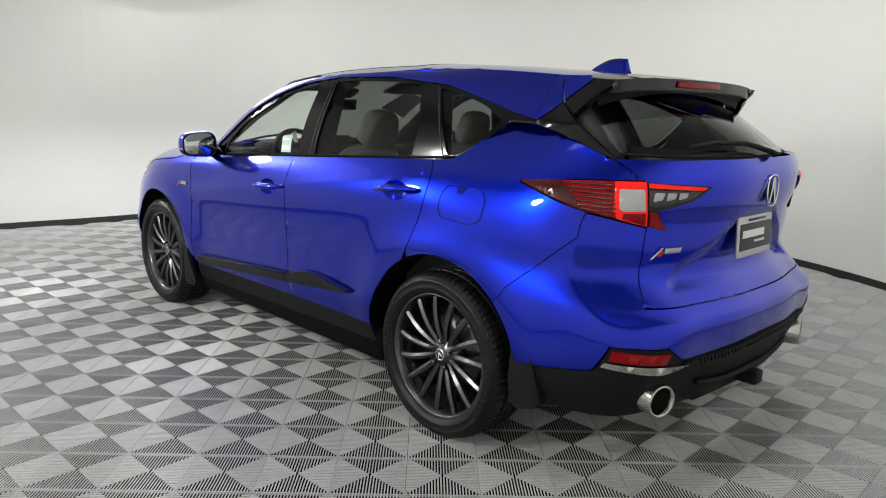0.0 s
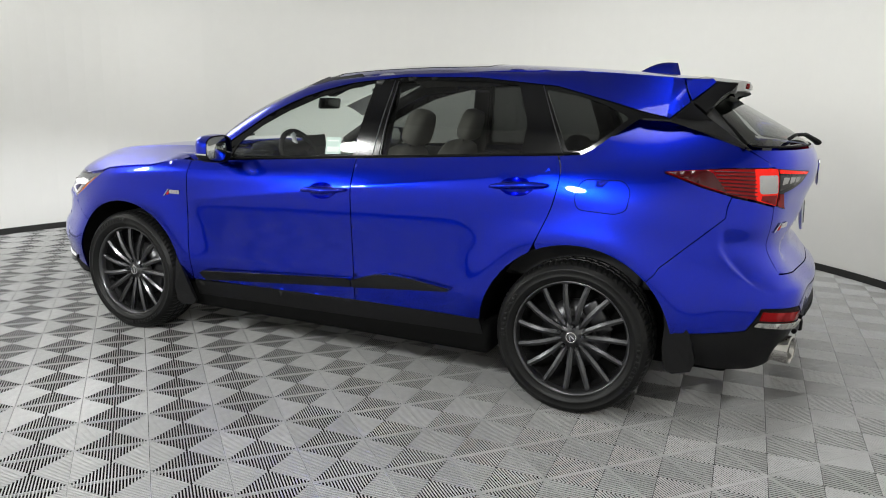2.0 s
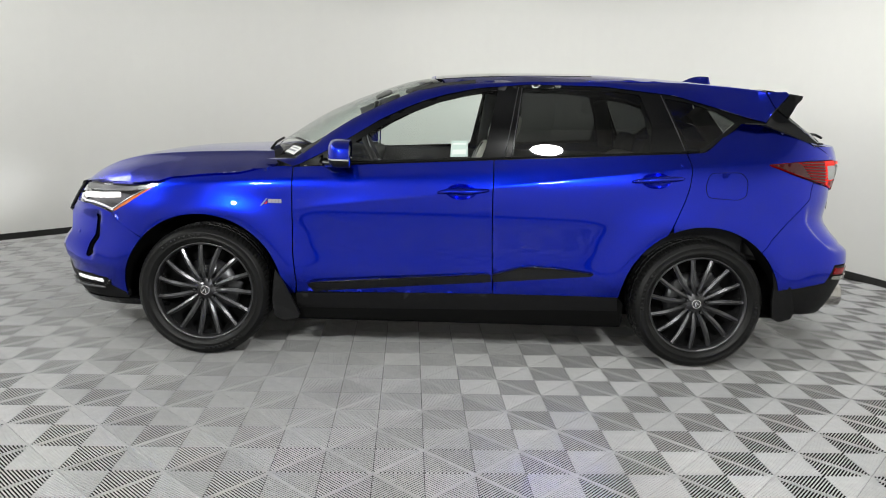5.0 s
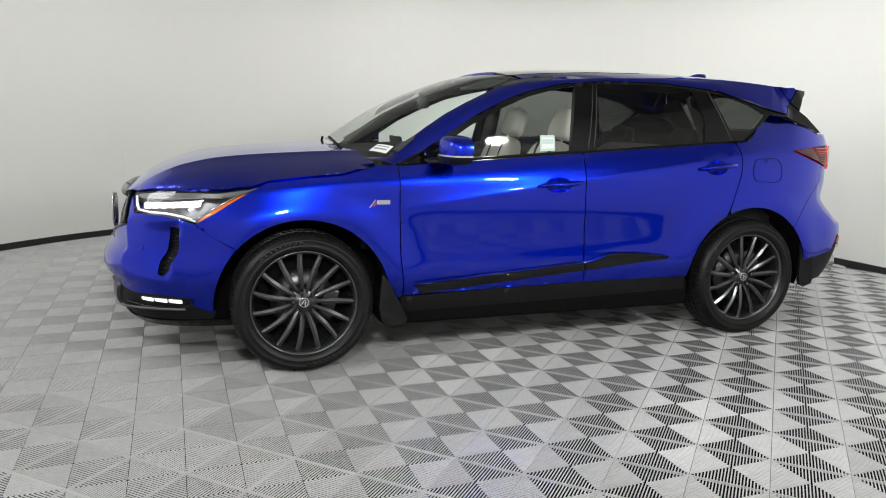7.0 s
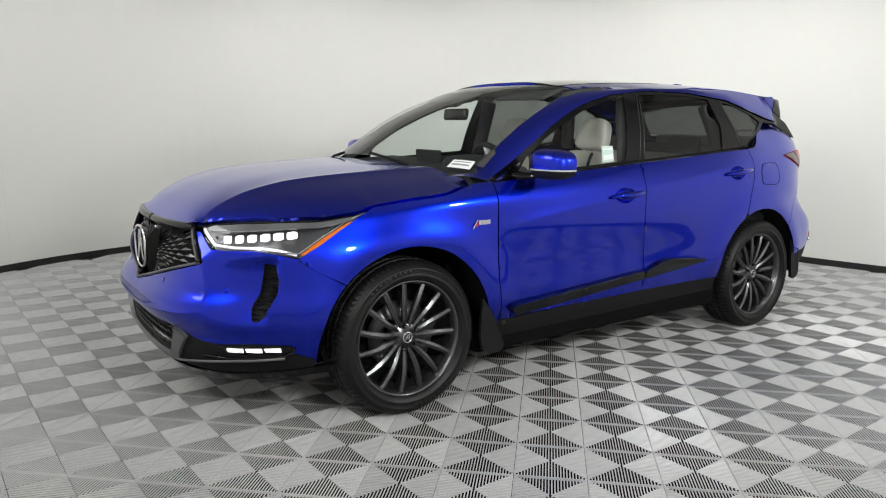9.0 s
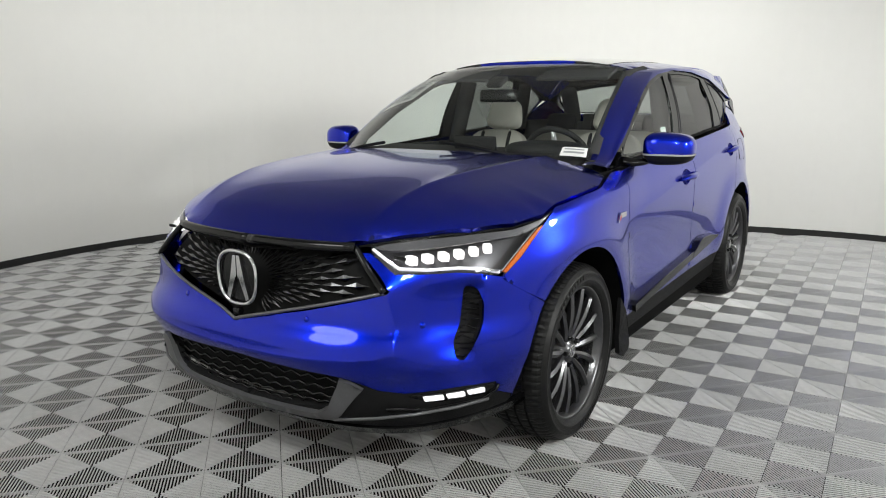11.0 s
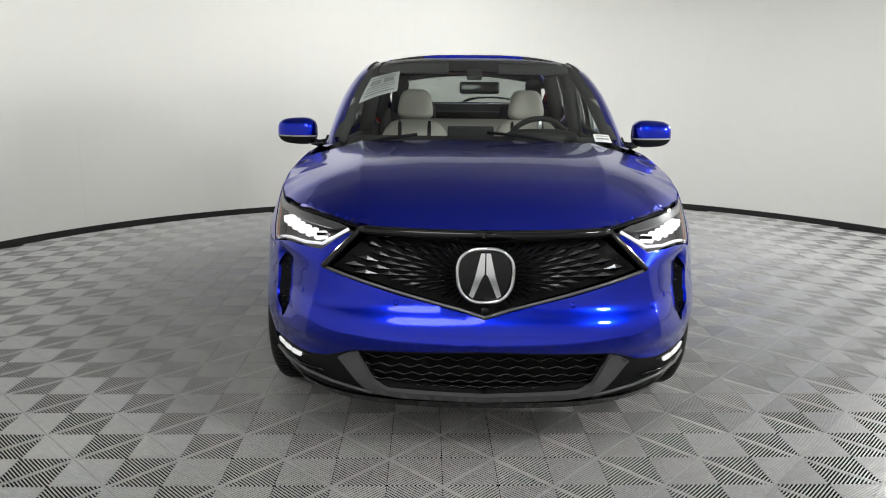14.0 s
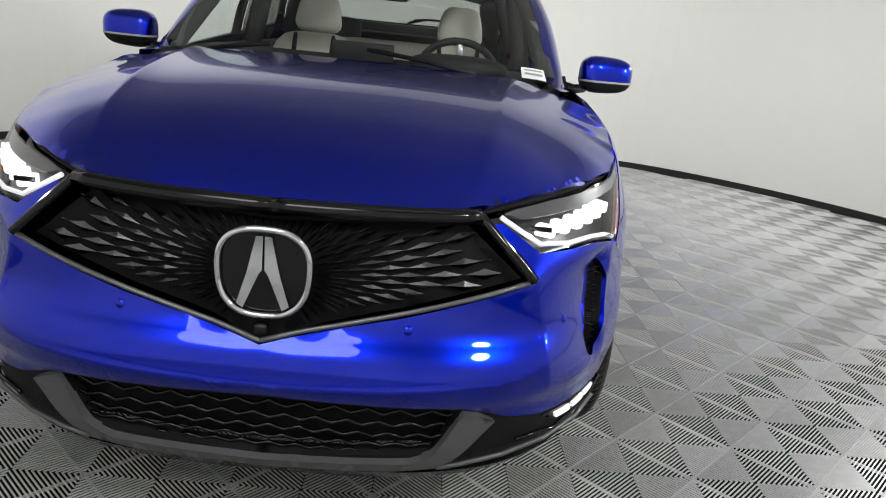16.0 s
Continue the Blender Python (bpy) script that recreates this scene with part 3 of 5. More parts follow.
def rails(s):
    ts = [-.90, -.80, -.70, -.58, -.45, -.33, -.22, -.10, .1, .4, .8, 1.2, 1.45, 1.6, 1.705]
    ye = ramp([(-.90, .737), (-.70, .712), (-.45, .676), (-.22, .636), (-.10, .604), (.1, .631), (.4, .651), (.8, .655), (1.2, .643), (1.5, .621), (1.74, .601)])
    A, B = [], []
    for x in ts:
        y = ye(x)
        z = shield(x, y).z if x < -.15 else roof(x, y).z
        A.append((x, s * y, z - .002))
        zb = frame_top(x + .03 if x < 0 else x) - .001
        B.append((x + (.03 if x < 0 else 0), s * (glass_y(x, zb) + .015), zb))
    A.insert(0, (-1.06, s * .765, 1.10))
    B.insert(0, (-.89, s * .85, 1.068))
    strip("roof_rail", A, B, PAINT, car, bulge=lambda x: .012 - .010 * ease(x, .8, 1.6), out=(0, s * .6, .8))
    # rear end of the rail, the gate's blue corner and the black trim between them
    def dp(x, z):
        k = ease(x, 1.70, 1.79)
        aft = .722 - .56 * max(0, z - 1.37) + .05 * min(0, z - 1.37) - .05 * max(0, x - 1.74)
        return Vector((x, s * ((1 - k) * (.738 - .80 * max(0, z - 1.388)) + k * aft), z))

    o = (0, s, .6)
    panel("roof_rail", [(1.704, 1.392), (1.715, 1.38), (1.79, 1.453), (1.768, 1.50), (1.750, 1.548), (1.704, 1.554)], dp, PAINT, car, step=.02, flange=.012, out=o)
    panel("gate_corner", [(1.797, 1.460), (1.885, 1.540), (1.87, 1.556), (1.82, 1.553), (1.756, 1.549), (1.774, 1.503)], dp, PAINT, car, step=.02, flange=.012, out=o)
    panel("pillar_trim", [(1.60, 1.378), (1.70, 1.376), (1.716, 1.374), (1.794, 1.449), (1.855, 1.402), (1.95, 1.335), (2.05, 1.264), (1.90, 1.312), (1.72, 1.366), (1.60, 1.37)], dp, BLACK, car, "gloss black rear pillar trim", step=.025, flange=.012, out=o)
    panel("spoiler_fin", [(1.802, 1.456), (1.891, 1.537), (1.935, 1.540), (1.975, 1.535), (1.96, 1.512), (1.925, 1.488), (1.868, 1.418), (1.863, 1.408)], lambda x, z: dp(x, z) + Vector((0, -s * .25 * max(0, x - 1.9), 0)), BLACK, car, step=.025, flange=.03, out=o)
    # shiny black window surround
    top = [(x, frame_top(x)) for x in (-.86, -.74, -.611, -.5, -.422, -.26, -.106, .05, .22, .525, .833, 1.118, 1.28, 1.427, 1.53, 1.616, 1.72)]
    low = [(1.715, 1.366), (1.585, 1.372), (1.48, 1.29), (1.40, 1.222), (1.355, 1.201), (1.25, 1.192), (.7, 1.158), (.2, 1.126), (-.3, 1.095), (-.7, 1.07), (-.86, 1.06)]
    panes = {
        "front": [(-.66, 1.097), (-.3, 1.117), (.148, 1.145), (.222, 1.515), (.08, 1.487), (-.1, 1.44), (-.28, 1.365), (-.45, 1.278), (-.60, 1.178)],
        "corner": [(-.80, 1.088), (-.685, 1.096), (-.625, 1.165), (-.70, 1.128)],
        "rear": [(.31, 1.153), (.7, 1.176), (1.065, 1.196), (1.078, 1.34), (1.01, 1.512), (.833, 1.527), (.55, 1.532), (.362, 1.523)],
        "quarter": [(1.285, 1.216), (1.345, 1.224), (1.39, 1.246), (1.468, 1.31), (1.545, 1.376), (1.43, 1.432), (1.29, 1.474), (1.145, 1.497)],
    }
    holes = [round_path(panes[k], .018) for k in panes]
    fr = panel("window_frame", top + low, pane(s, .004), FRAME, car, "gloss black window surround", step=.04, holes=holes, flange=.005)
    for k, m, lab in (("front", GLASS, "clear front side window"), ("corner", TINT, ""), ("rear", TINT, "dark tinted rear side window"), ("quarter", TINT, "dark tinted quarter window")):
        ob = panel("side_window", round_path(panes[k], .018), pane(s, -.003), m, car, lab, step=.08, flange=0)
        ob.visible_shadow = False
    # bright-edged seams in the black surround
    for a, b in (((.262, 1.14), (.335, 1.53)), ((.302, 1.15), (.355, 1.526)), ((1.268, 1.2), (1.128, 1.513))):
        tube("seal", [pane(s, .005)(a[0] + (b[0] - a[0]) * i / 6, a[1] + (b[1] - a[1]) * i / 6) for i in range(7)], .0025, DARKGREY, fr, seg=6)
    # lower seal along the belt
    tube("belt_seal", [pane(s, .012)(x, belt(x) + .004) for x in np.linspace(-.84, 1.34, 24)], .006, SEAL, car, seg=6)


symmetric(rails)


def other(path, end):
    """The same outline on the car's other side."""
    return [(end * 2 * (XM + GIRTH) - s, z) for s, z in path][::-1]


def both(half, end):
    return half + other(half, end)


L = wall_of(-1)
# ---- front ----
grille_half = F((0, .612), (.3, .684), (.578, .758), (.44, .888), (.22, .893))
bumper_half = F((0, .600), (.3, .672), (.592, .752), (.60, .762), (.478, .876), (.505, .876)) + [(-2.318, .813), (-2.13, .813), (-2.04, .801), (-1.932, .776)] + S((-1.893, .7748), (-1.80, .7132)) + S(*arc(-1.375, FA, 138, 186, 14)) + [(-1.86, .335), (-1.94, .372), (-1.952, .412), (-2.1, .421), (-2.27, .416), (-2.36, .428), (-2.476, .468), (-2.53, .474), (-2.9594, .486)]
intake = round_path([(-2.085, .765), (-2.035, .748), (-2.014, .70), (-2.012, .60), (-2.03, .545), (-2.06, .515), (-2.088, .525), (-2.094, .58), (-2.09, .68)], .012)
# the bumper is cut open where the two side intakes sit
guides = [F(*[(cheek_edge(z) + e, z) for z in np.linspace(.50, .745, 16)]) for e in (-.009, 0, .009)] + [F(*[(y, lip_edge(y) + e) for y in np.linspace(-.6, .6, 60)]) for e in (-.007, 0, .007)]
guides += [other(g, -1) for g in guides[:3]]
panel("front_bumper", both(bumper_half, -1), L, PAINT, car, step=.02, holes=[intake, other(intake, -1)], flange=.012, lines=guides)
for s in (-1, 1):
    panel("side_intake", round_path([(-2.10, .775), (-2.03, .756), (-2.008, .70), (-2.006, .60), (-2.025, .535), (-2.06, .505), (-2.096, .52), (-2.102, .58), (-2.10, .68)], .015), wall_of(s, -.032), SATIN, car, "black recessed side air intake", flange=0, step=.04)
    rim = dense(intake, .012)
    rim.append(rim[0])
    strip("intake_collar", [wall_of(s, -.008)(*q) for q in rim], [wall_of(s, -.034)(*q) for q in rim], SATIN, car, n=1)
    for j in range(13):
        z = .532 + .0175 * j
        tube("intake_fin", [wall_of(s, -.022)(a, z + .006 * ((j + i) % 2)) for i, a in enumerate((-2.086, -2.07, -2.052, -2.034, -2.018))], .003, BLACK, car, seg=5)
chin_half = [(-2.9594, .482), (-2.53, .470), (-2.476, .464), (-2.36, .424), (-2.27, .412), (-2.1, .417), (-1.95, .408), (-1.936, .368), (-1.86, .331)] + S((-1.815, .312), (-1.84, .27), (-1.95, .25)) + F((.80, .248), (.4, .242), (0, .240))
mouth_half = [(-2.9594, .474), (-2.49, .461), (-2.53, .335), (-2.9594, .302)]
panel("lower_bumper", both(chin_half, -1), wall_of(-1, -.004), SATIN, car, "satin black lower bumper", step=.05, holes=[both(mouth_half, -1)], flange=.03)
panel("mouth_backing", both([(-2.9594, .48), (-2.48, .466), (-2.52, .325), (-2.9594, .29)], -1), wall_of(-1, -.05), SEAL, car, flange=0, step=.08)
skid_half = [(-2.9594, .298), (-2.58, .316), (-2.535, .345), (-2.483, .464), (-2.447, .456), (-2.407, .430), (-2.43, .402), (-2.485, .325), (-2.515, .298), (-2.62, .284), (-2.9594, .272)]
panel("skid_plate", both(skid_half, -1), wall_of(-1, .012), SKID, car, "grey satin skid trim", flange=.02, step=.03)
for k in (-1, 1):
    tube("chin_lip", [wall_of(k, .012)(a, b) for a, b in ((-2.515, .302), (-2.46, .312), (-2.36, .328), (-2.24, .342), (-2.1, .350), (-1.98, .356))], .006, SKID, car, "grey lower lip")
panel("chin_splitter", both(F((0, .262), (.6, .268), (.86, .30), (.87, .272), (.6, .236), (0, .222)), -1), wall_of(-1, .004), BLACK, car, flange=.02)
# wavy bars in the mouth
for i in range(5):
    z0 = .318 + i * .030
    w = .44 + .02 * i
    pts = []
    for j in range(57):
        y = -w + 2 * w * j / 56
        pts.append(wall_of(-1, -.02)(sy(y, z0, -1), z0 + .006 * math.sin(j * math.pi / 2 + i * math.pi)))
    tube("intake_bar", pts, .0045, BLACK, car, seg=6)

gb = panel("grille", both(grille_half, -1), wall_of(-1, -.045), SEAL, car, "black honeycomb grille", flange=0, step=.05)
for a, b, m, r in (((0, .606), (.585, .758), BROW, .006), ((.585, .758), (.45, .892), BLACK, .012), ((.45, .889), (0, .884), BLACK, .019)):
    for k in (1, -1):
        tube("grille_frame", [wall_of(-1, .004)(sy(k * (a[0] + (b[0] - a[0]) * j / 12), a[1] + (b[1] - a[1]) * j / 12, -1), a[1] + (b[1] - a[1]) * j / 12) for j in range(13)], r, m, gb, seg=8)
# grille gems on rays from the emblem
gem = bmesh.new()
tip = gem.verts.new((0, 0, 1))
rim = [gem.verts.new(p) for p in ((1, 0, 0), (.3, .62, .1), (0, 1, 0), (-.3, .62, .1), (-1, 0, 0), (-.3, -.62, .1), (0, -1, 0), (.3, -.62, .1))]
for i in range(8):
    gem.faces.new((tip, rim[i], rim[(i + 1) % 8]))
gem_mesh = bpy.data.meshes.new("grille_gem")
gem.to_mesh(gem_mesh)
gem.free()
gem_mesh.materials.append(GEM)
gpoly = np.array([(.0, .628), (.3, .702), (.545, .762), (.43, .874), (0, .874)])
gpoly = np.array(list(gpoly) + [(-a, b) for a, b in gpoly[::-1][1:-1]])
ZE = .745
for ring_i in range(12):
    rr = .128 + .031 * ring_i * (1 + .03 * ring_i)
    count = 46
    for k in range(count):
        a = 2 * math.pi * (k + .5 * (ring_i % 2)) / count
        y, z = rr * math.cos(a), ZE + rr * math.sin(a) * .95
        if not inside(np.array([y]), np.array([z]), gpoly)[0]:
            continue
        p = wall_of(-1, -.03)(sy(y, z, -1), z)
        q = wall_of(-1, -.03)(sy(y + .01 * math.cos(a), z + .01 * math.sin(a), -1), z + .01 * math.sin(a))
        d = (q - p).normalized()
        nrm = Vector((-1, 0, 0)) - d * d.dot(Vector((-1, 0, 0)))
        nrm.normalize()
        sd = nrm.cross(d)
        g = new("grille_gem", gem_mesh)
        g.parent = gb
        gap = .031 * (1 + .06 * ring_i)
        g.matrix_basis = Matrix.Translation(p) @ Matrix((d, sd, nrm)).transposed().to_4x4() @ Matrix.Diagonal((gap * 1.0, math.pi * rr / count * .42, .008, 1))

for k in range(46):
    a = 2 * math.pi * k / 46
    pts = []
    for j in range(40):
        rr = .11 + .015 * j
        y, z = rr * math.cos(a), ZE + rr * math.sin(a) * .95
        if inside(np.array([y]), np.array([z]), gpoly)[0]:
            pts.append(wall_of(-1, -.032)(sy(y, z, -1), z))
    if len(pts) > 2:
        tube("grille_rib", pts, .0022, BLACK, gb, seg=5)

# emblem: a bright rounded ring round a dark field with two leaning bars


def emblem(name, px, pz, w, h, face, parent, label):
    o = new(name)
    o.parent = parent
    o["label"] = label
    path = []
    for i in range(48):
        c, q = math.cos(2 * math.pi * i / 48), math.sin(2 * math.pi * i / 48)
        b = h * math.copysign(abs(q) ** .78, q)
        path.append((w * math.copysign(abs(c) ** .78, c) * (1 + .06 * b / h), b))
    at = lambda a, b, e=0: Vector((px + face * e, a, pz + b))
    tube("emblem_ring", [at(a, b, .012) for a, b in path], w * .075, CHROME, o, closed=True, seg=8)
    bm = bmesh.new()
    bm.faces.new([bm.verts.new(at(a * .93, b * .93, .004)) for a, b in path])
    part("emblem_field", bm, BLACK, o)
    for k in (-1, 1):
        q = [(k * w * .17, h * .84), (k * w * .02, h * .84), (k * w * .03, h * .06), (k * w * .10, -h * .02), (k * w * .43, -h * .84), (k * w * .58, -h * .74), (k * w * .36, -h * .02)]
        v = [at(a, b, .006) for a, b in q] + [at(a, b, .015) for a, b in q]
        n = len(q)
        raw("emblem_bar", v, [tuple(range(n, 2 * n)), *((i, (i + 1) % n, n + (i + 1) % n, n + i) for i in range(n))], CHROME, o, smooth=False)
    return o


emblem("front_emblem", -2.318, .755, .098, .097, -1, car, "chrome emblem on a dark plate")
bm = rounded_box(.03, .03, .024, .006)
part("front_camera", move(bm, pose(-2.335, 0, .632)), BLACK, car)
for y, zz in ((-.315, .646), (.315, .646), (-.69, .645), (.69, .645)):
    p = L(sy(y, zz, -1), zz)
    bm = lathe([(0, .002), (.010, .002), (.011, 0), (.011, -.01)], 16)
    nrm = wall_of(-1, .1)(sy(y, zz, -1), zz) - p
    part("parking_sensor", move(bm, Matrix.Translation(p) @ Vector((0, 1, 0)).rotation_difference(nrm).to_matrix().to_4x4()), PAINT, car)

lamp_half = [(-2.408, .902), (-2.318, .818), (-2.13, .818), (-2.04, .806), (-1.932, .782), (-1.817, .922), (-1.762, .984), (-1.83, .955), (-1.95, .936), (-2.1, .934), (-2.25, .926), (-2.35, .912)]


def headlamp(s):
    end = lambda q: q
    hl = panel("headlight", lamp_half, wall_of(s, -.05), REFLECTOR, car, "lit LED headlight under a clear lens", flange=0, step=.04)
    # row of lit projector blocks
    for i in range(6):
        g, z = -2.272 + .050 * i, .864 + .004 * i
        bm = rounded_box(.03, .047, .030, .006)
        part("lamp_block", move(bm, Matrix.Translation(wall_of(s, -.026)(g, z)) @ Matrix.Rotation((.45 + .1 * i) * s, 4, "Z")), LED, hl, "lit LED block")
    tube("light_guide", [wall_of(s, -.010)(a, b) for a, b in ((-2.392, .893), (-2.35, .862), (-2.308, .834), (-2.22, .828), (-2.12, .828), (-2.04, .818), (-1.96, .798))], .006, LEDSOFT, hl, "pale daytime light guide")
    panel("lamp_brow", [(-2.385, .898), (-2.34, .888), (-2.2, .896), (-2.05, .906), (-1.92, .908), (-1.84, .925), (-1.79, .966), (-1.83, .95), (-1.95, .931), (-2.1, .929), (-2.25, .921), (-2.35, .908)], wall_of(s, -.008), BROW, hl, "satin grey lamp brow", flange=.01, step=.02)
    panel("indicator", [(-1.93, .790), (-1.91, .800), (-1.855, .868), (-1.80, .930), (-1.825, .928), (-1.885, .87), (-1.945, .798)], wall_of(s, -.003), AMBER, hl, "amber side indicator", flange=.012, step=.015)
    tube("lamp_trim", [wall_of(s, -.004)(a, b) for a, b in ((-2.04, .812), (-1.955, .802), (-1.90, .865), (-1.845, .925))], .004, CHROME, hl, seg=6)
    ob = panel("lens", lamp_half, wall_of(s, -.002), LENS, hl, flange=.006, step=.016)
    ob.visible_shadow = False
    # low beam: a small bright source under its cut-off shield
    d = bpy.data.lights.new("headlight_beam", "SPOT")
    d.energy, d.spot_size, d.spot_blend, d.shadow_soft_size, d.color = 75, radians(104), .5, .002, (.93, .96, 1)
    o = new("headlight_beam", d)
    o.parent = hl
    src = wall_of(s, -.010)(-2.30, .862)
    o.matrix_basis = look(src, src + Vector((-1, -s * .05, -.13))) @ Matrix.Diagonal((1, .24, 1, 1))
    part("beam_shield", move(rounded_box(.0015, .05, .012, .0004, 1), Matrix.Translation(src + Vector((-.012, 0, .0059)))), SEAL, hl)
    # fog lamp slot
    fg = panel("fog_light", [(-2.262, .402), (-2.245, .408), (-1.962, .405), (-1.95, .395), (-1.972, .368), (-2.19, .374)], wall_of(s, -.002), BLACK, car, "lit LED fog light", flange=.02)
    for a0, a1 in ((-2.215, -2.145), (-2.137, -2.07), (-2.062, -1.995)):
        panel("fog_lens", round_path([(a0, .399), (a1, .399), (a1 + .004, .381), (a0 + .008, .383)], .004), wall_of(s, .004), LEDSOFT, fg, flange=.01, step=.015)
    tube("fog_trim", [wall_of(s, .004)(a, b) for a, b in ((-2.33, .36), (-2.2, .352), (-2.0, .356), (-1.945, .378), (-1.94, .40))], .005, BLACK, fg)


symmetric(headlamp)

# ---- rear ----
gate_half = R((0, .7235), (.56, .7245)) + [(2.262, .731), (2.280, .757), (2.288, .9), (2.282, 1.018), (2.206, 1.177), (2.150, 1.207)] + S((2.062, 1.255)) + R((.5, 1.256), (0, 1.258))
panel("tailgate", both(gate_half, 1), L, PAINT, car, step=.018, flange=.02)
rb_half = R((0, .7195), (.57, .7203)) + [(2.260, .7265), (2.2755, .756), (2.2835, .9), (2.2775, 1.011), (2.146, 1.037), (2.028, 1.057)] + S(*curve((1.9915, .968), (1.8678, .8555), (1.744, .743))) + S(*arc(1.375, RA, 44.8, 13, 8)) + S((1.835, .468), (1.95, .478)) + R((.835, .50), (.815, .60), (.66, .598), (.57, .538), (.45, .535), (0, .556))
panel("rear_bumper", both(rb_half, 1), L, PAINT, car, step=.017, flange=.02)
low_half = R((0, .550), (.45, .529), (.57, .532), (.66, .592), (.813, .594), (.832, .495)) + S((1.95, .472), (1.835, .462), (1.85, .33), (2.0, .305)) + R((.75, .30), (.55, .315), (.45, .30), (0, .29))
panel("rear_valance", both(low_half, 1), wall_of(-1, -.004), SATIN, car, "satin black rear valance", step=.04, flange=.03)
panel("valance_step", both(R((0, .545), (.44, .524), (.56, .528), (.50, .497), (0, .512)), 1), wall_of(-1, .012), SATIN, car, flange=.02)
for i in range(44):
    y = -.46 + .0214 * i
    z = .516 + .012 * (1 - abs(y) / .46)
    bm = rounded_box(.01, .008, .022, .002, 1)
    part("valance_rib", move(bm, Matrix.Translation(wall_of(-1, .014)(sy(y, z, 1), z)) @ pose(0, 0, 0, 30)), BLACK, car)
tube("valance_lip", [wall_of(-1, .012)(sy(y, .385 + .03 * (abs(y) / .42) ** 3, 1), .385 + .03 * (abs(y) / .42) ** 3) for y in np.linspace(-.42, .42, 25)], .012, SATIN, car)


def rear_side(s):
    q = lambda *p: R(*p)
    panel("reflector", R((.81, .583), (.815, .547), (.66, .533), (.645, .572)), wall_of(s, .004), RED, car, "red rear bumper reflector", flange=.01)
    panel("exhaust_trim", R((.82, .540), (.825, .522), (.67, .497), (.52, .515), (.63, .527)), wall_of(s, .01), STEEL, car, "bright exhaust trim", flange=.02)
    ex = new("exhaust")
    ex.parent = car
    ex["label"] = "polished round exhaust tip"
    m = pose(2.275, s * .672, .388, 0, 0, 90)
    bm = lathe([(.047, -.03), (.049, .0), (.055, .006), (.060, 0), (.060, -.09), (.055, -.16)], 40)
    part("exhaust_tip", move(bm, pose(2.300, s * .65, .388) @ pose(0, 0, 0, 0, 0, -90 + s * 16) @ Matrix.Diagonal((1.05, 1, 1.05, 1))), STEEL, ex)
    # flat black disc paints the darkness inside the hollow pipe
    bm = lathe([(0, -.012), (.0475, -.012)], 32)
    part("exhaust_bore_shade", move(bm, pose(2.296, s * .65, .388) @ pose(0, 0, 0, 0, 0, -90 + s * 16) @ Matrix.Diagonal((1.05, 1, 1.05, 1))), WELL_SHADE, ex)
    tl = new("tail_light")
    tl.parent = car
    tl["label"] = "red and clear wraparound tail light"
    panel("tail_lens", [(1.702, 1.153), (1.80, 1.164), (1.95, 1.173), (2.090, 1.177), (2.160, 1.044), (2.006, 1.07), (1.88, 1.101)], wall_of(s, .006), RED, tl, "red ribbed outer lens", flange=.016, step=.02)
    panel("tail_lens", [(1.708, 1.152), (1.80, 1.161), (1.87, 1.166), (1.90, 1.155), (1.99, 1.078), (1.88, 1.103)], wall_of(s, .008), REDDARK, tl, flange=.003, step=.02)
    for i in range(7):
        z = 1.162 - .0145 * i
        a, b = 1.90 + .014 * i, 2.080 + .009 * i
        tube("lamp_rib", [wall_of(s, .008)(a + (b - a) * j / 8, z - .010 * j / 8 * i / 6) for j in range(9)], .0032, REDDARK, tl, seg=5)
    panel("red_frame", [(2.078, 1.177), (2.2, 1.179), (2.276, 1.020), (2.146, 1.046), (2.118, 1.075)], wall_of(s, .0085), REDLIT, tl, "lit red frame", flange=.016, step=.02)
    panel("white_lens", round_path([(2.106, 1.150), (2.203, 1.152), (2.240, 1.078), (2.153, 1.074), (2.135, 1.085)], .008), wall_of(s, .012), WHITELENS, tl, "clear white reversing lens", flange=.006, step=.015)
    panel("red_foot", [(2.160, 1.066), (2.244, 1.069), (2.267, 1.024), (2.166, 1.046)], wall_of(s, .011), RED, tl, flange=.006, step=.015)
    tube("lamp_seam", [wall_of(s, .009)(a, b) for a, b in ((2.203, 1.178), (2.24, 1.10), (2.279, 1.018))], .003, SEAL, tl, seg=6)
    g2 = panel("gate_light", [(2.206, 1.179), (2.35, 1.172), (2.525, 1.162), (2.446, 1.112), (2.36, 1.090), (2.295, 1.077), (2.375, .998), (2.282, 1.019)], wall_of(s, .007), BLACK, tl, "dark clear gate lamp", flange=.016, step=.02)
    panel("red_strip", [(2.210, 1.175), (2.35, 1.168), (2.495, 1.160), (2.475, 1.150), (2.35, 1.155), (2.218, 1.159)], wall_of(s, .011), REDLIT, g2, "lit red strip", flange=.005, step=.015)
    panel("clear_lens", [(2.220, 1.152), (2.35, 1.148), (2.466, 1.144), (2.440, 1.122), (2.35, 1.103), (2.250, 1.088)], wall_of(s, .0095), DARKGREY, g2, "clear smoked lens", flange=.004, step=.015)
    for k in range(3):
        c = 2.27 + .055 * k
        panel("lamp_cup", round_path([(c - .022, 1.143), (c + .022, 1.142), (c + .020, 1.118 + .004 * k), (c - .016, 1.110 + .004 * k)], .006), wall_of(s, .011), WHITELENS, g2, flange=.003, step=.012)
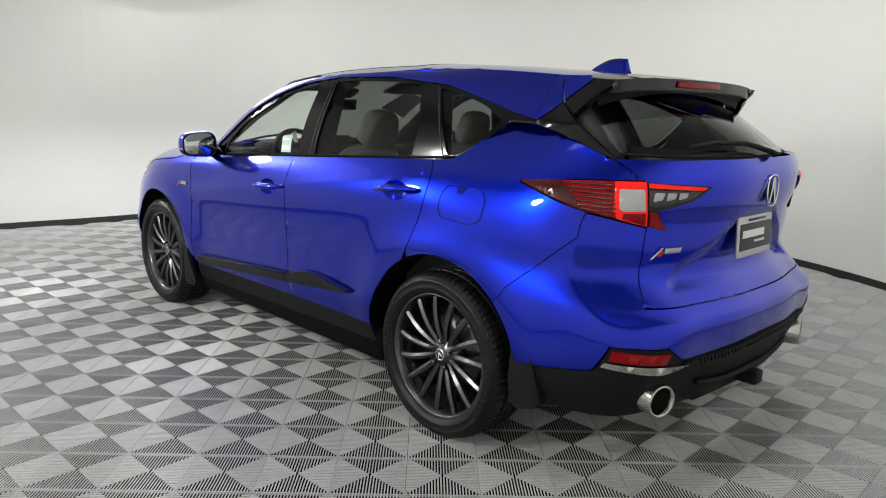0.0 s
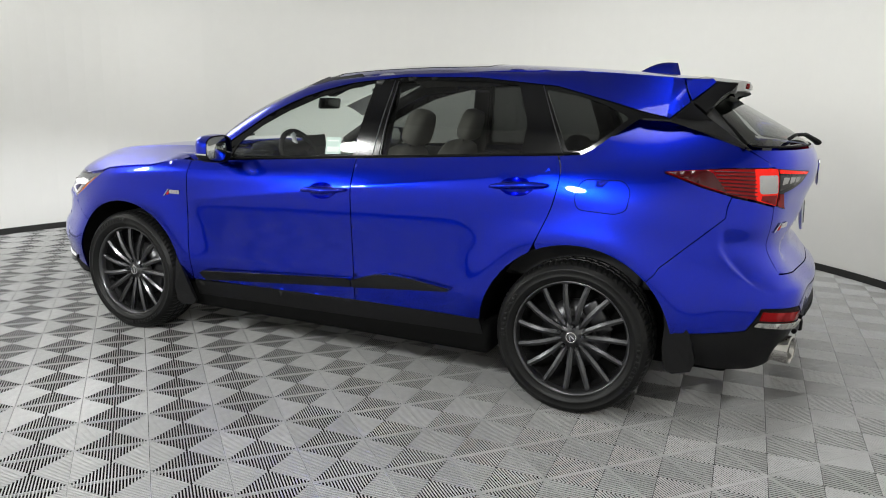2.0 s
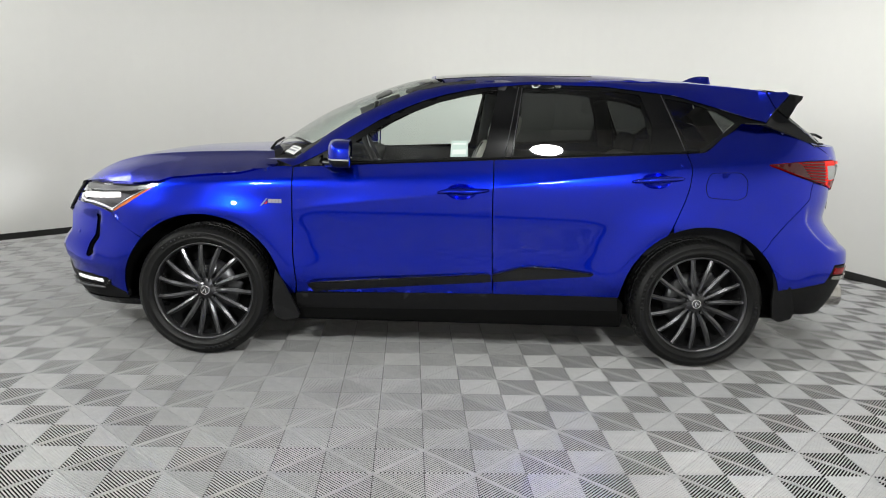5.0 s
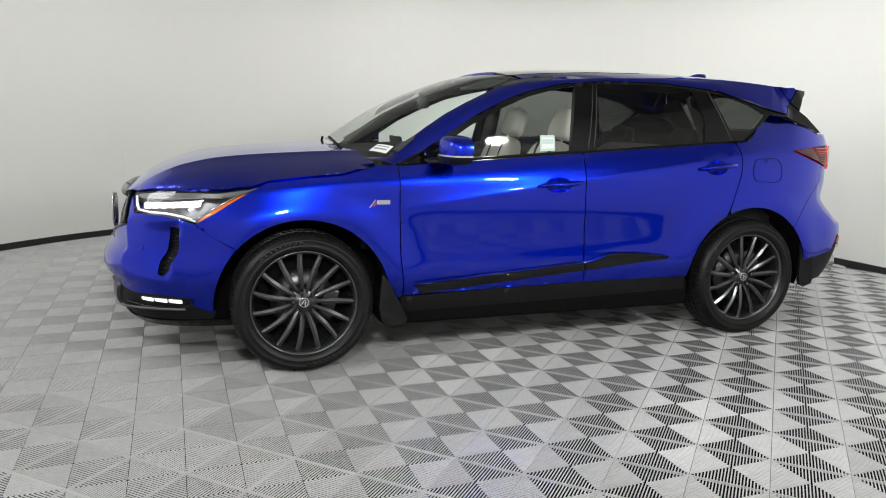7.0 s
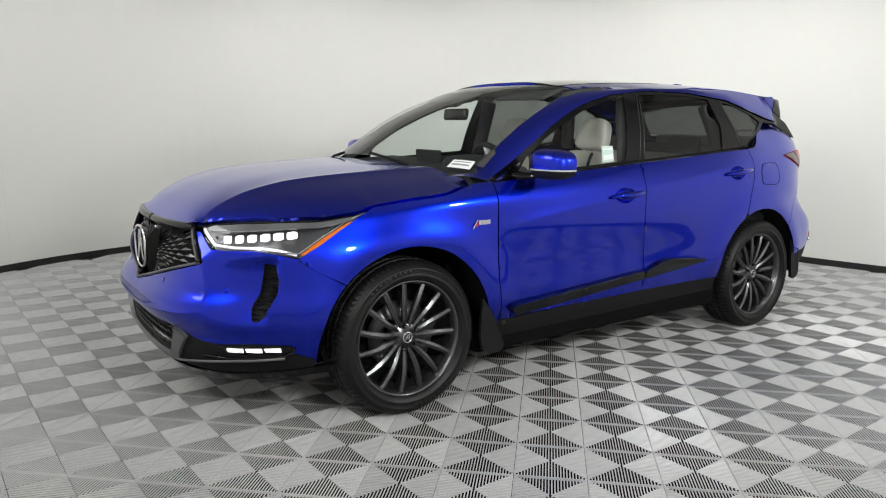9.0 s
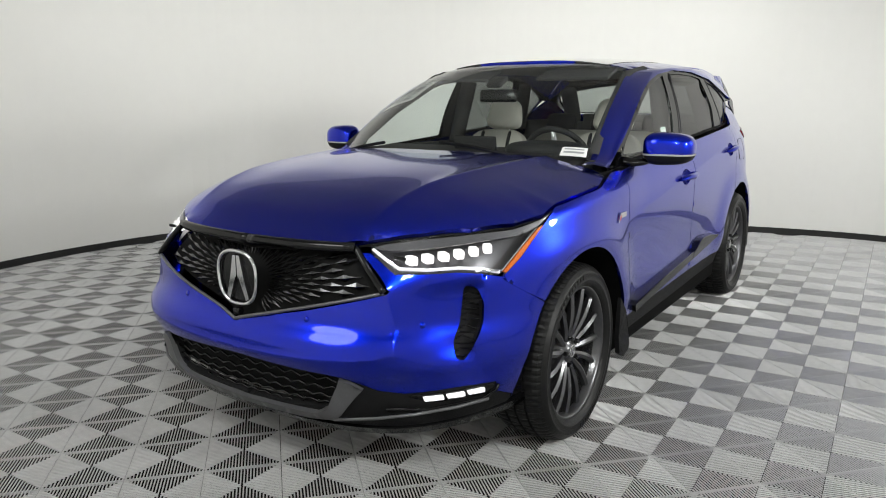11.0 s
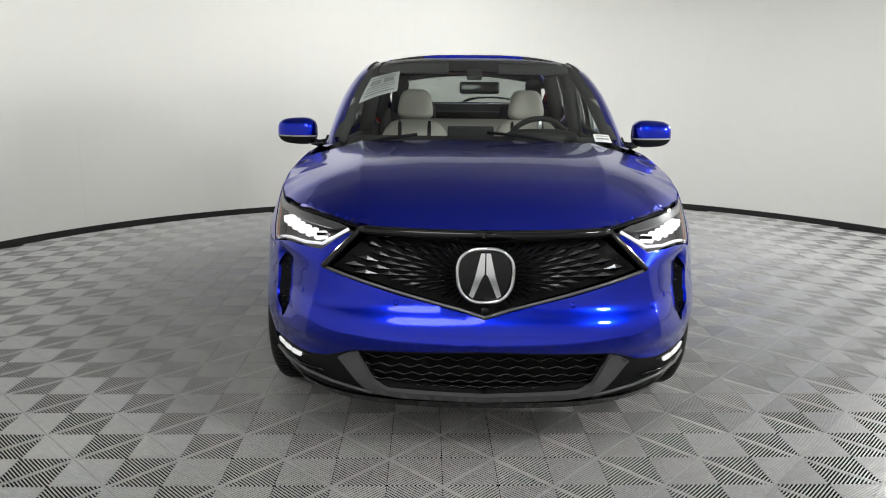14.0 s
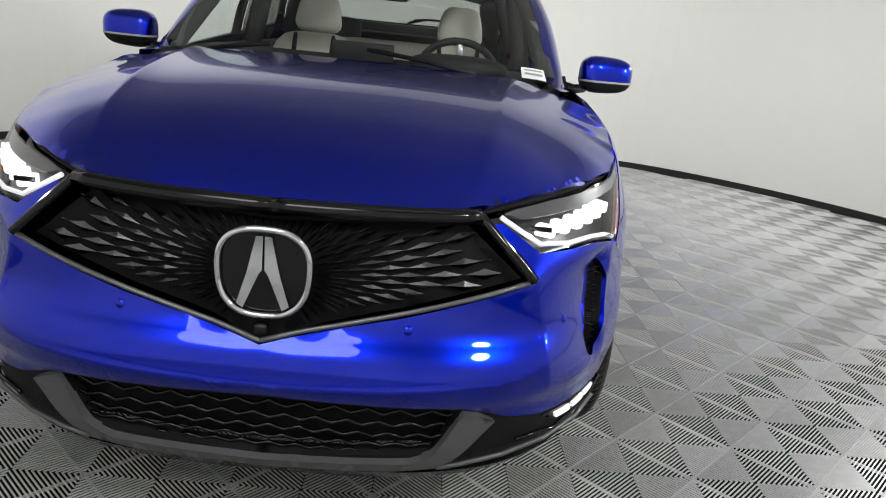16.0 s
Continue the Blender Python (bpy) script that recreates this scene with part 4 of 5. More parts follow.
    panel("red_chevron", [(2.258, 1.073), (2.292, 1.073), (2.364, 1.003), (2.286, 1.020)], wall_of(s, .011), RED, g2, flange=.005, step=.015)


symmetric(rear_side)
rg = panel("rear_window", round_path([(-.685, 1.268), (.685, 1.268), (.635, 1.38), (.585, 1.47), (0, 1.505), (-.585, 1.47), (-.635, 1.38)], .03), backlight, REARGLASS, car, "tinted rear window", step=.06, flange=0, out=(1, 0, .6))
rg.visible_shadow = False
tube("rear_window_seal", [backlight(y, 1.264 + .012 * (abs(y) / .69) ** 8) + Vector((.002, 0, 0)) for y in np.linspace(-.67, .67, 31)], .005, SEAL, car)
# spoiler over the rear glass
sp_edge = [(1.812, .602), (1.88, .608), (1.935, .598), (1.968, .56), (1.993, .3), (2.0, 0)]
sp = new("roof_spoiler")
sp.parent = car
sp["label"] = "gloss black roof spoiler"
ring = [(x, -y) for x, y in sp_edge] + [(x, y) for x, y in sp_edge[-2::-1]] + [(1.812, .3), (1.812, -.3)]
panel("spoiler_blade", ring, lambda x, y: roof(min(x, 2.09), y) + Vector((0, 0, .004)), BLACK, sp, step=.05, flange=.05, out=(0, 0, 1))
A, B = [], []
for y in np.linspace(-.60, .60, 25):
    q = Vector((1.998 - .055 * (abs(y) / .6) ** 5, y))
    A.append((q.x, y, roof(q.x, y).z - .044))
    B.append(backlight(y * .985, 1.496 - .06 * (abs(y) / .6) ** 2) + Vector((.012, 0, .006)))
strip("spoiler_underside", A, B, SATIN, sp, bulge=.022, out=(-.4, 0, 1))
bm = rounded_box(.014, .36, .026, .005)
part("brake_light", move(bm, pose(1.997, 0, 1.535)), RED, sp, "dark red high brake light")
# rear wiper
tube("rear_wiper", [backlight(y, z) + Vector((.022, 0, .012)) for y, z in ((-.42, 1.288), (-.30, 1.302), (-.16, 1.302), (-.02, 1.288))], .008, SATIN, car, "black rear wiper")
tube("rear_wiper", [backlight(y, z) + Vector((.035, 0, .008)) for y, z in ((-.28, 1.305), (-.12, 1.305), (0, 1.275), (.02, 1.262))], lambda t: .009 + .012 * t, SATIN, car, flat=.7)
emblem("rear_emblem", 2.340, 1.128, .05, .062, 1, car, "chrome emblem")
pl = new("number_plate")
pl.parent = car
pl["label"] = "dark dealer plate in a silver frame"
part("plate_frame", move(rounded_box(.014, .318, .168, .006), pose(2.296, 0, .94, 0, -3)), SILVER, pl)
part("plate_face", move(rounded_box(.006, .288, .108, .002), pose(2.304, 0, .94, 0, -3)), PLATE, pl)
for a, b, w, h in ((-.03, .952, .20, .03), (.03, .918, .10, .010)):
    part("print_bar", move(rounded_box(.003, w, h, .001, 1), pose(2.308, a, b, 0, -3)), PAPER, pl)
for b in (1.008, .872):
    part("print_bar", move(rounded_box(.003, .16, .010, .001, 1), pose(2.304, 0, b, 0, -3)), DARKGREY, pl)
hb = rounded_box(.10, .07, .06, .01)
part("tow_hitch", move(hb, pose(2.32, .05, .325)), SATIN, car, "black tow hitch receiver")
tube("tow_hitch", [(2.24, -.3, .30), (2.26, .05, .30), (2.24, .4, .30)], .022, SATIN, car)


def badge(name, at, length, parent):
    """A slanting red and silver stroke with a row of silver bars."""
    o = new(name)
    o.parent = parent
    o["label"] = "small silver and red badge"
    def flat(q, m, nm, e=.004):
        v = [at(a, b, 0.0) for a, b in q] + [at(a, b, e) for a, b in q]
        n = len(q)
        raw(nm, v, [tuple(range(n)), tuple(range(n, 2 * n)), *((i, (i + 1) % n, n + (i + 1) % n, n + i) for i in range(n))], m, o, smooth=False)
    k = length / .15
    flat([(0, -.022 * k), (.012 * k, -.022 * k), (.058 * k, .02 * k), (.046 * k, .02 * k)], CHROME, "badge_stroke")
    flat([(.03 * k, -.012 * k), (.05 * k, -.014 * k), (.062 * k, .006 * k), (.05 * k, .004 * k)], BADGERED, "badge_flash", .005)
    for i in range(5):
        a = (.066 + .0172 * i) * k
        flat([(a, -.006 * k), (a + .0160 * k, -.006 * k), (a + .0160 * k, .016 * k), (a, .016 * k)], CHROME, "badge_bar", .003)


for s in (-1, 1):
    badge("side_badge", lambda a, b, e, s=s: wall_of(s, .002 + e)(-1.085 + a if s < 0 else -.937 - a, .88 + b), .148, car)
badge("rear_badge", lambda a, b, e: wall_of(-1, .002 + e)(2.32 + a, .918 + b), .148, car)

# antenna fin
v, f = [], []
for i in range(13):
    t = i / 12
    x = 1.44 + .215 * t
    h = .062 * math.sin(min(1, t / .72) * math.pi / 2) ** .9 * (1 + .1 * t) if t < .95 else .066 * (1 - (t - .95) / .05 * .8)
    w = .032 * math.sin(min(1, t * 1.3 + .1) * math.pi / 2) * (1 if t < .9 else 1 - (t - .9) * 5)
    z = roof(x, 0).z - .003
    v += [(x, -w, z), (x, -w * .62, z + h * .6), (x, -.004, z + h), (x, .004, z + h), (x, w * .62, z + h * .6), (x, w, z)]
for i in range(12):
    for j in range(5):
        f.append((i * 6 + j, i * 6 + j + 1, i * 6 + j + 7, i * 6 + j + 6))
f += [tuple(range(6)), tuple(range(72, 78))[::-1]]
raw("antenna_fin", v, f, PAINT, car, "blue shark-fin antenna")


# ---- mirrors, handles, wipers ----
def mirrors(s):
    m = new("door_mirror")
    m.parent = car
    m["label"] = "blue door mirror with a black lower half"
    facing = Vector((1, -s * .03, 0))
    def cut(bm, at, no):
        bmesh.ops.bisect_plane(bm, geom=bm.verts[:] + bm.edges[:] + bm.faces[:], plane_co=at, plane_no=no, clear_outer=True)

    def shell(lo, hi, grow, front=-1, back=.040, small=1):
        bm = cushion(.155 + grow, .225 + grow, .150 + grow, 3.2, 18)
        for v in bm.verts:
            k = (v.co.y * s) / .22
            v.co.x += .035 * k
            v.co.z *= 1 - .16 * k
            v.co.z -= .004
            v.co.y *= small
            v.co.z *= small
        cut(bm, (0, 0, lo), (0, 0, -1))
        cut(bm, (0, 0, hi), (0, 0, 1))
        cut(bm, (back, 0, 0), facing)
        if front > -1:
            cut(bm, (front, 0, 0), -facing)
            bmesh.ops.holes_fill(bm, edges=[e for e in bm.edges if e.is_boundary])
        return move(bm, pose(-.60, s * 1.005, 1.158))
    part("mirror_cap", shell(-.026, .2, 0), PAINT, m)
    part("mirror_base", shell(-.2, -.034, .0), SATIN, m, "black lower mirror housing")
    part("mirror_indicator", shell(-.034, -.026, .004), WHITELENS, m, "white indicator strip")
    part("mirror_bezel", shell(-.2, .2, -.003, .020, .036), SATIN, m, "black bezel round the mirror glass")
    part("mirror_glass", shell(-.2, .2, 0, .030, .0385, .89), MIRROR, m, "silvered mirror glass")
    tube("mirror_arm", [(-.60, s * .93, 1.105), (-.66, s * .90, 1.092), (-.70, s * .86, 1.09), (-.72, s * .82, 1.095)], lambda t: .022 + .012 * t, BLACK, m, flat=.7)
    panel("mirror_foot", [(-.83, 1.072), (-.62, 1.083), (-.64, 1.10), (-.72, 1.14)], pane(s, .03), BLACK, m, flange=.03)
    for a, za, b, zb in ((-.098, .955, .177, .977), (.954, 1.046, 1.234, 1.068)):
        h = new("door_handle")
        h.parent = car
        pts = []
        for i in range(17):
            t = i / 16
            x, z = a + (b - a) * t, za + (zb - za) * t
            e = .03 * math.sin(math.pi * min(1, max(0, (t - .02) / .96))) ** .45 + .004
            pts.append(wall_of(s, e)(sx(x, z), z))
        tube("handle_bar", pts, lambda t: .007 + .012 * math.sin(math.pi * t) ** .6, PAINT, h, seg=12, flat=.9)
        c, zc = (a + b) / 2 - .01, (za + zb) / 2 - .003
        panel("handle_cup", S(*ellipse(c, zc)), lambda q, z, c=c, zc=zc: wall_of(s, -.034 * max(0, 1 - ((q - c) / .082) ** 2 - ((z - zc) / .043) ** 2) ** .6)(q, z), PAINT, h, flange=0, step=.012)
    # windscreen wipers
for a in (-1, 1):
    y0 = .05 if a < 0 else -.55
    tube("wiper", [shield(x, y) + Vector((-.03, 0, -.002)) for x, y in ((-1.07, .1 * a + .05), (-1.075, .1 * a - .15), (-1.065, .1 * a - .34))] if a < 0 else [shield(x, y) + Vector((-.03, 0, -.002)) for x, y in ((-1.00, .62), (-1.035, .47), (-1.055, .30))], .008, SATIN, car, "black wiper arm")

symmetric(mirrors)


# ---- wheels ----
def make_wheel():
    w = new("wheel")
    w.parent = car
    w["label"] = "dark fifteen-spoke alloy wheel with black tyre"
    # tyre: turned profile, outer face to -y; the shoulders are cut into blocks
    prof = [(.268, -.095), (.275, -.110), (.290, -.121), (.296, -.1235), (.300, -.127), (.304, -.1250), (.326, -.1245), (.330, -.1275), (.335, -.1215), (.350, -.112), (.360, -.098), (.3655, -.08), (.367, -.052), (.359, -.050), (.359, -.043), (.368, -.041), (.3685, -.006), (.36, -.004), (.36, .004), (.3685, .006), (.368, .041), (.359, .043), (.359, .050), (.367, .052), (.3655, .08), (.360, .098), (.350, .112), (.333, .122), (.31, .126), (.285, .121), (.272, .112), (.268, .095)]
    seg = 240
    bm = lathe(prof, seg)
    bm.verts.ensure_lookup_table()
    for i, (r, d) in enumerate(prof):
        for j in range(seg):
            v = bm.verts[i * seg + j]
            cut = 0
            if .357 < r and .06 < abs(d) < .105 and j % 3 == 0:
                cut = .0036
            elif .362 < r and .03 < abs(d) < .06 and (j + 1) % 4 == 0:
                cut = .004
            elif .362 < r and abs(d) < .03 and (j + (1 if d > 0 else 0)) % 6 == 0:
                cut = .0048
            if cut:
                v.co.x *= 1 - cut / r
                v.co.z *= 1 - cut / r
    tyre = part("tyre", bm, RUBBER, w, "black tyre")
    tyre.data.polygons.foreach_set("use_smooth", [math.hypot(p.center.x, p.center.z) < .345 for p in tyre.data.polygons])
    for k in range(2):           # raised, unreadable lettering band on the sidewall
        for j in range(9):
            a = math.pi * k + .5 + j * .085
            bm = rounded_box(.017, .0025, .017, .001, 1)
            part("sidewall_mark", move(bm, Matrix.Rotation(a, 4, "Y") @ pose(.318, -.1265, 0)), RUBBER, w)
    part("rim_lip", lathe([(.254, -.07), (.260, -.09), (.266, -.104), (.272, -.107), (.276, -.102), (.270, -.09)], 96), ALLOY, w, "dark alloy rim lip")
    part("rim_barrel", lathe([(.260, -.088), (.250, -.04), (.242, .03), (.246, .10)], 96), BARREL, w)
    part("brake_disc", lathe([(.07, .00), (.165, .00), (.165, .02), (.07, .02)], 64), DISC, w)
    # black disc closes the wheel: shade behind the spokes put in as colour
    part("drum_shadow", lathe([(0, .03), (.246, .03)], 48), WELL_SHADE, w)
    cal = rounded_box(.09, .05, .17, .015)
    part("brake_caliper", move(cal, pose(.135, .0, .02)), DISC, w)
    part("hub_cap", lathe([(0, -.082), (.024, -.082), (.031, -.078), (.034, -.070), (.060, -.066), (.075, -.052), (.085, -.02)], 48), ALLOY, w)
    ring = lathe([(.021, -.0825), (.0235, -.0845), (.026, -.0825)], 32)
    part("hub_ring", ring, CHROME, w)
    for k in (-1, 1):
        q = [(k * .003, .016), (k * .001, .016), (k * .002, 0), (k * .009, -.015), (k * .013, -.011)]
        v = [(a, -.0828, b) for a, b in q] + [(a, -.0845, b) for a, b in q]
        n = len(q)
        raw("hub_mark", v, [tuple(range(n, 2 * n)), *((i, (i + 1) % n, n + (i + 1) % n, n + i) for i in range(n))], CHROME, w, smooth=False)
    # a spoke: slim, ridged, twisted a little, meeting the rim in a fork-like foot
    bm = bmesh.new()
    rows = []
    for i in range(9):
        t = i / 8
        r = .050 + .214 * t
        y = -.066 - .012 * math.sin(t * math.pi) - .018 * t
        half = .0085 + .005 * math.sin(t * math.pi) + .004 * t ** 6
        off = .006 * math.sin(t * math.pi)
        rows.append([bm.verts.new((r, y + .022, off - half * .9)), bm.verts.new((r, y + .004, off - half)), bm.verts.new((r, y - .004, off)), bm.verts.new((r, y + .004, off + half)), bm.verts.new((r, y + .022, off + half * .9))])
    for a, b in zip(rows, rows[1:]):
        for j in range(4):
            bm.faces.new((a[j], a[j + 1], b[j + 1], b[j]))
    bmesh.ops.recalc_face_normals(bm, faces=bm.faces)
    me = bpy.data.meshes.new("spoke")
    bm.to_mesh(me)
    bm.free()
    me.materials.append(ALLOY)
    for k in range(15):
        o = new("spoke", me)
        o.parent = w
        o.matrix_basis = Matrix.Rotation(2 * math.pi * (k + .25) / 15, 4, "Y")
    nut = lathe([(0, -.014), (.007, -.014), (.0105, -.010), (.0105, .006)], 6)
    me = bpy.data.meshes.new("lug_nut")
    nut.to_mesh(me)
    nut.free()
    me.materials.append(GEM)
    for k in range(5):
        o = new("lug_nut", me)
        o.parent = w
        a = 2 * math.pi * k / 5 + math.pi / 2 + .6
        o.matrix_basis = pose(.057 * math.cos(a), -.078, .057 * math.sin(a))
    return w


wheel = make_wheel()
wheel.matrix_basis = pose(-1.375, -.806, .3675, 0, 20, 0)
for x, y, m in ((1.375, -.806, pose(1.375, -.806, .3675, 0, -33, 0)), (-1.375, .806, pose(-1.375, .806, .3675, 0, 10, 180)), (1.375, .806, pose(1.375, .806, .3675, 0, 75, 180))):
    copy_thing(wheel, m)

# ---- underside and cabin ----
part("underbody", move(rounded_box(4.1, 1.12, .20, .03), pose(0, 0, .30)), WELL_SHADE, car)
part("underbody", move(rounded_box(1.94, 1.76, .16, .03), pose(0, 0, .29)), WELL_SHADE, car)
part("cabin_floor", move(rounded_box(2.9, 1.42, .06, .02), pose(.45, 0, .62)), DASH, car)
for s in (-1, 1):
    part("door_lining", move(rounded_box(2.6, .05, .50, .02), pose(.35, s * .745, .86)), DASH, car)
part("firewall", move(rounded_box(.05, 1.45, .5, .02), pose(-1.02, 0, .85)), DASH, car)
part("parcel_wall", move(rounded_box(.05, 1.30, .55, .02), pose(2.0, 0, .92)), DASH, car)
for s in (-1, 1):
    part("side_lining", move(rounded_box(.68, .03, .60, .01), pose(1.59, s * .70, .92)), LINING, car)
    part("side_lining", move(rounded_box(.03, .27, .60, .01), pose(1.95, s * .58, .90)), LINING, car)
part("gate_lining", move(rounded_box(.03, 1.16, .55, .01), pose(2.11, 0, .985)), LINING, car)
panel("headliner", [(-.10, -.56), (.4, -.61), (1.2, -.6), (1.75, -.54), (1.75, .54), (1.2, .6), (.4, .61), (-.10, .56)], lambda x, y: roof(x, y) - Vector((0, 0, .035)), HEADLINER, car, flange=0, step=.1, out=(0, 0, -1))
dash = rounded_box(.50, 1.44, .20, .05, 4, lambda c: (c.x + (.05 if c.z > 0 else 0), c.y, c.z + (.03 if c.x > 0 and c.z > 0 else 0)))
part("dashboard", move(dash, pose(-.78, 0, 1.0)), DASH, car, "black soft dashboard")
part("dash_hood", move(cushion(.26, .42, .11, 3), pose(-.62, -.38, 1.12)), DASH, car)
part("dash_screen", move(rounded_box(.02, .26, .085, .008), pose(-.66, .02, 1.148, 0, -8)), DASH, car)
sw = new("steering_wheel")
sw.parent = car
sw["label"] = "black leather steering wheel"
wm = pose(-.47, -.38, 1.065, 0, 65, 0)
tube("wheel_rim", [wm @ Vector((.182 * math.cos(a), .182 * math.sin(a), 0)) for a in np.linspace(0, 2 * math.pi, 41)[:-1]], .016, DASH, sw, closed=True)
part("wheel_hub", move(cushion(.15, .17, .05, 3), wm @ pose(0, 0, -.015)), DASH, sw)
for a in (0.0, math.pi, -math.pi / 2 + math.pi):
    tube("wheel_spoke", [wm @ Vector((.06 * math.cos(a + 1.57), .06 * math.sin(a + 1.57), -.01)), wm @ Vector((.178 * math.cos(a + 1.57), .178 * math.sin(a + 1.57), 0))], .014, SILVER, sw)


def seat(x, y, rear=False):
    st = new("seat")
    st.parent = car
    st["label"] = "beige leather seat with dark centre stripes"
    tilt = pose(x, y, .82, 0, 18, 0)
    part("seat_base", move(cushion(.52, .50, .18, 4), pose(x - .18, y, .74, 0, -6)), LEATHER, st)
    bk = cushion(.15, .48, .58, 4.5, 20)
    for v in bk.verts:
        v.co.y *= 1 - .22 * max(0, v.co.z / .33) ** 2
        v.co.x -= .03 * (abs(v.co.y) / .25) ** 2
    part("backrest", move(bk, tilt @ pose(.04, 0, .10)), LEATHER, st)
    for k in (-1, 1):
        part("backrest_stripe", move(cushion(.03, .03, .50, 4), tilt @ pose(-.026, k * .10, .12)), LEATHERDARK, st)
    hr = cushion(.11, .23, .20, 4, 16)
    for v in hr.verts:
        v.co.y *= 1 - .16 * v.co.z / .1
    part("headrest", move(hr, tilt @ pose(.05, 0, .505)), LEATHER, st, "beige headrest")
    for k in (-1, 1):
        tube("headrest_post", [tilt @ Vector((.05, k * .05, .36)), tilt @ Vector((.05, k * .05, .45))], .006, CHROME, st)


seat(.12, -.38)
seat(.12, .38)
part("rear_bench", move(cushion(.20, 1.24, .56, 5, 20), pose(1.12, 0, .88, 0, 20)), LEATHER, car, "beige leather rear bench")
for y in (-.38, .38):
    part("rear_headrest", move(cushion(.10, .24, .15, 4), pose(1.22, y, 1.20, 0, 15)), DASH, car)
part("centre_console", move(rounded_box(.9, .22, .16, .04), pose(-.15, 0, .80)), DASH, car)
part("cabin_mirror", move(rounded_box(.03, .23, .07, .015), pose(-.50, -.03, 1.40, 0, 10)), BLACK, car, "rear-view mirror")
part("camera_pod", move(rounded_box(.11, .09, .03, .012), pose(-.46, 0, 1.475, 0, -25)), DASH, car)
for y in (-.36, .36):
    part("sun_visor", move(rounded_box(.16, .42, .02, .008), pose(-.22, y, 1.515, 0, -20)), LINING, car)
for s in (-1, 1):       # pillars seen from inside
    tube("pillar_lining", [(-.85, s * .73, 1.12), (-.5, s * .68, 1.33), (-.15, s * .62, 1.50), (.1, s * .62, 1.53)], .035, LINING, car)
    tube("pillar_lining", [(.24, s * .72, 1.1), (.29, s * .64, 1.5)], .05, LINING, car)
    tube("pillar_lining", [(1.17, s * .72, 1.17), (1.08, s * .63, 1.48)], .05, LINING, car)
    tube("pillar_lining", [(1.98, s * .62, 1.22), (1.78, s * .58, 1.44)], .07, LINING, car)


# papers behind the glass
def paper(name, quad, at, mat, label, lines):
    o = new(name)
    o.matrix_basis = car.matrix_basis
    tagged(o, label, "paper")
    def lay(a, b, e):
        p = Vector(quad[0]).lerp(Vector(quad[1]), a).lerp(Vector(quad[3]).lerp(Vector(quad[2]), a), b)
        return at(p.x, p.y) + Vector(e)
    def card(a0, b0, a1, b1, m, nm, e):
        v = [lay(a0 + (a1 - a0) * i / 4, b0 + (b1 - b0) * j / 4, e) for j in range(5) for i in range(5)]
        raw(nm, v, [(j * 5 + i, j * 5 + i + 1, j * 5 + i + 6, j * 5 + i + 5) for j in range(4) for i in range(4)], m, o)
    card(0, 0, 1, 1, mat, "sheet", (0, 0, 0))
    return o, card


o, card = paper("price_sheet", [(-.385, .605), (-.385, .435), (-.665, .432), (-.665, .648)], lambda x, y: shield(x, y) - Vector((-.004, 0, .004)), PAPER, "white printed sheet behind the windscreen", 0)
for i, (a, b, c, d) in enumerate(((.25, .06, .75, .1), (.1, .2, .9, .24), (.15, .30, .45, .52), (.55, .30, .85, .52), (.1, .58, .9, .62), (.1, .68, .9, .71), (.1, .78, .8, .81), (.1, .88, .9, .92))):
    card(a, b, c, d, INK, "print_bar", (-.004, 0, .006))
o, card = paper("label_card", [(-.925, -.615), (-.86, -.71), (-.905, -.722), (-.975, -.62)], lambda x, y: shield(x, y) + Vector((-.004, 0, .006)), PAPER, "small white label at the windscreen corner", 0)
card(.12, .2, .88, .32, INK, "print_bar", (-.002, 0, .002))
card(.12, .5, .88, .7, INK, "print_bar", (-.002, 0, .002))
o, card = paper("window_label", [(-.03, 1.23), (.06, 1.232), (.062, 1.145), (-.034, 1.14)], pane(-1, -.008), GREENPAPER, "pale green label in the door window", 0)
card(.1, .15, .9, .25, PAPER, "print_bar", (0, -.002, 0))
card(.1, .55, .9, .85, PAPER, "print_bar", (0, -.002, 0))

# ---- booth: round wall, skirting, ceiling ----


def booth_r(a):
    """Radius of the wall; it swings outward on the side where the booth is open to the viewer."""
    k = ease(math.cos(a - math.radians(-88)), -.05, .58)
    return 4.36 + .80 * k + .18 * ease(math.cos(a - math.pi), .80, .97)


N = 160
ANG = [2 * math.pi * i / N for i in range(N)]
H = 3.6


def hoop(name, z0, z1, inner, outer, mat, label=""):
    v, f = [], []
    for a in ANG:
        r = booth_r(a)
        for rr, z in ((r - inner, z0), (r - inner, z1), (r + outer, z1), (r + outer, z0)):
            v.append((CX + rr * math.cos(a), CY + rr * math.sin(a), z))
    for i in range(N):
        j = (i + 1) % N
        for k in range(4):
            f.append((i * 4 + k, i * 4 + (k + 1) % 4, j * 4 + (k + 1) % 4, j * 4 + k))
    o = raw(name, v, f, mat)
    o.data.polygons.foreach_set("use_smooth", [False] * len(f))
    return tagged(o, label, kind="structure")


tagged(hoop("wall_round", -.02, H, 0, .12, WALL, "curved off-white painted booth wall"), category="wall")
tagged(hoop("baseboard", -.012, .06, .014, -.001, SKIRT, "black skirting at the foot of the curved wall"), category="skirting")
disc = [(CX + (booth_r(a) + .1) * math.cos(a), CY + (booth_r(a) + .1) * math.sin(a)) for a in ANG]
v = [(x, y, z) for z in (H, H + .1) for x, y in disc]
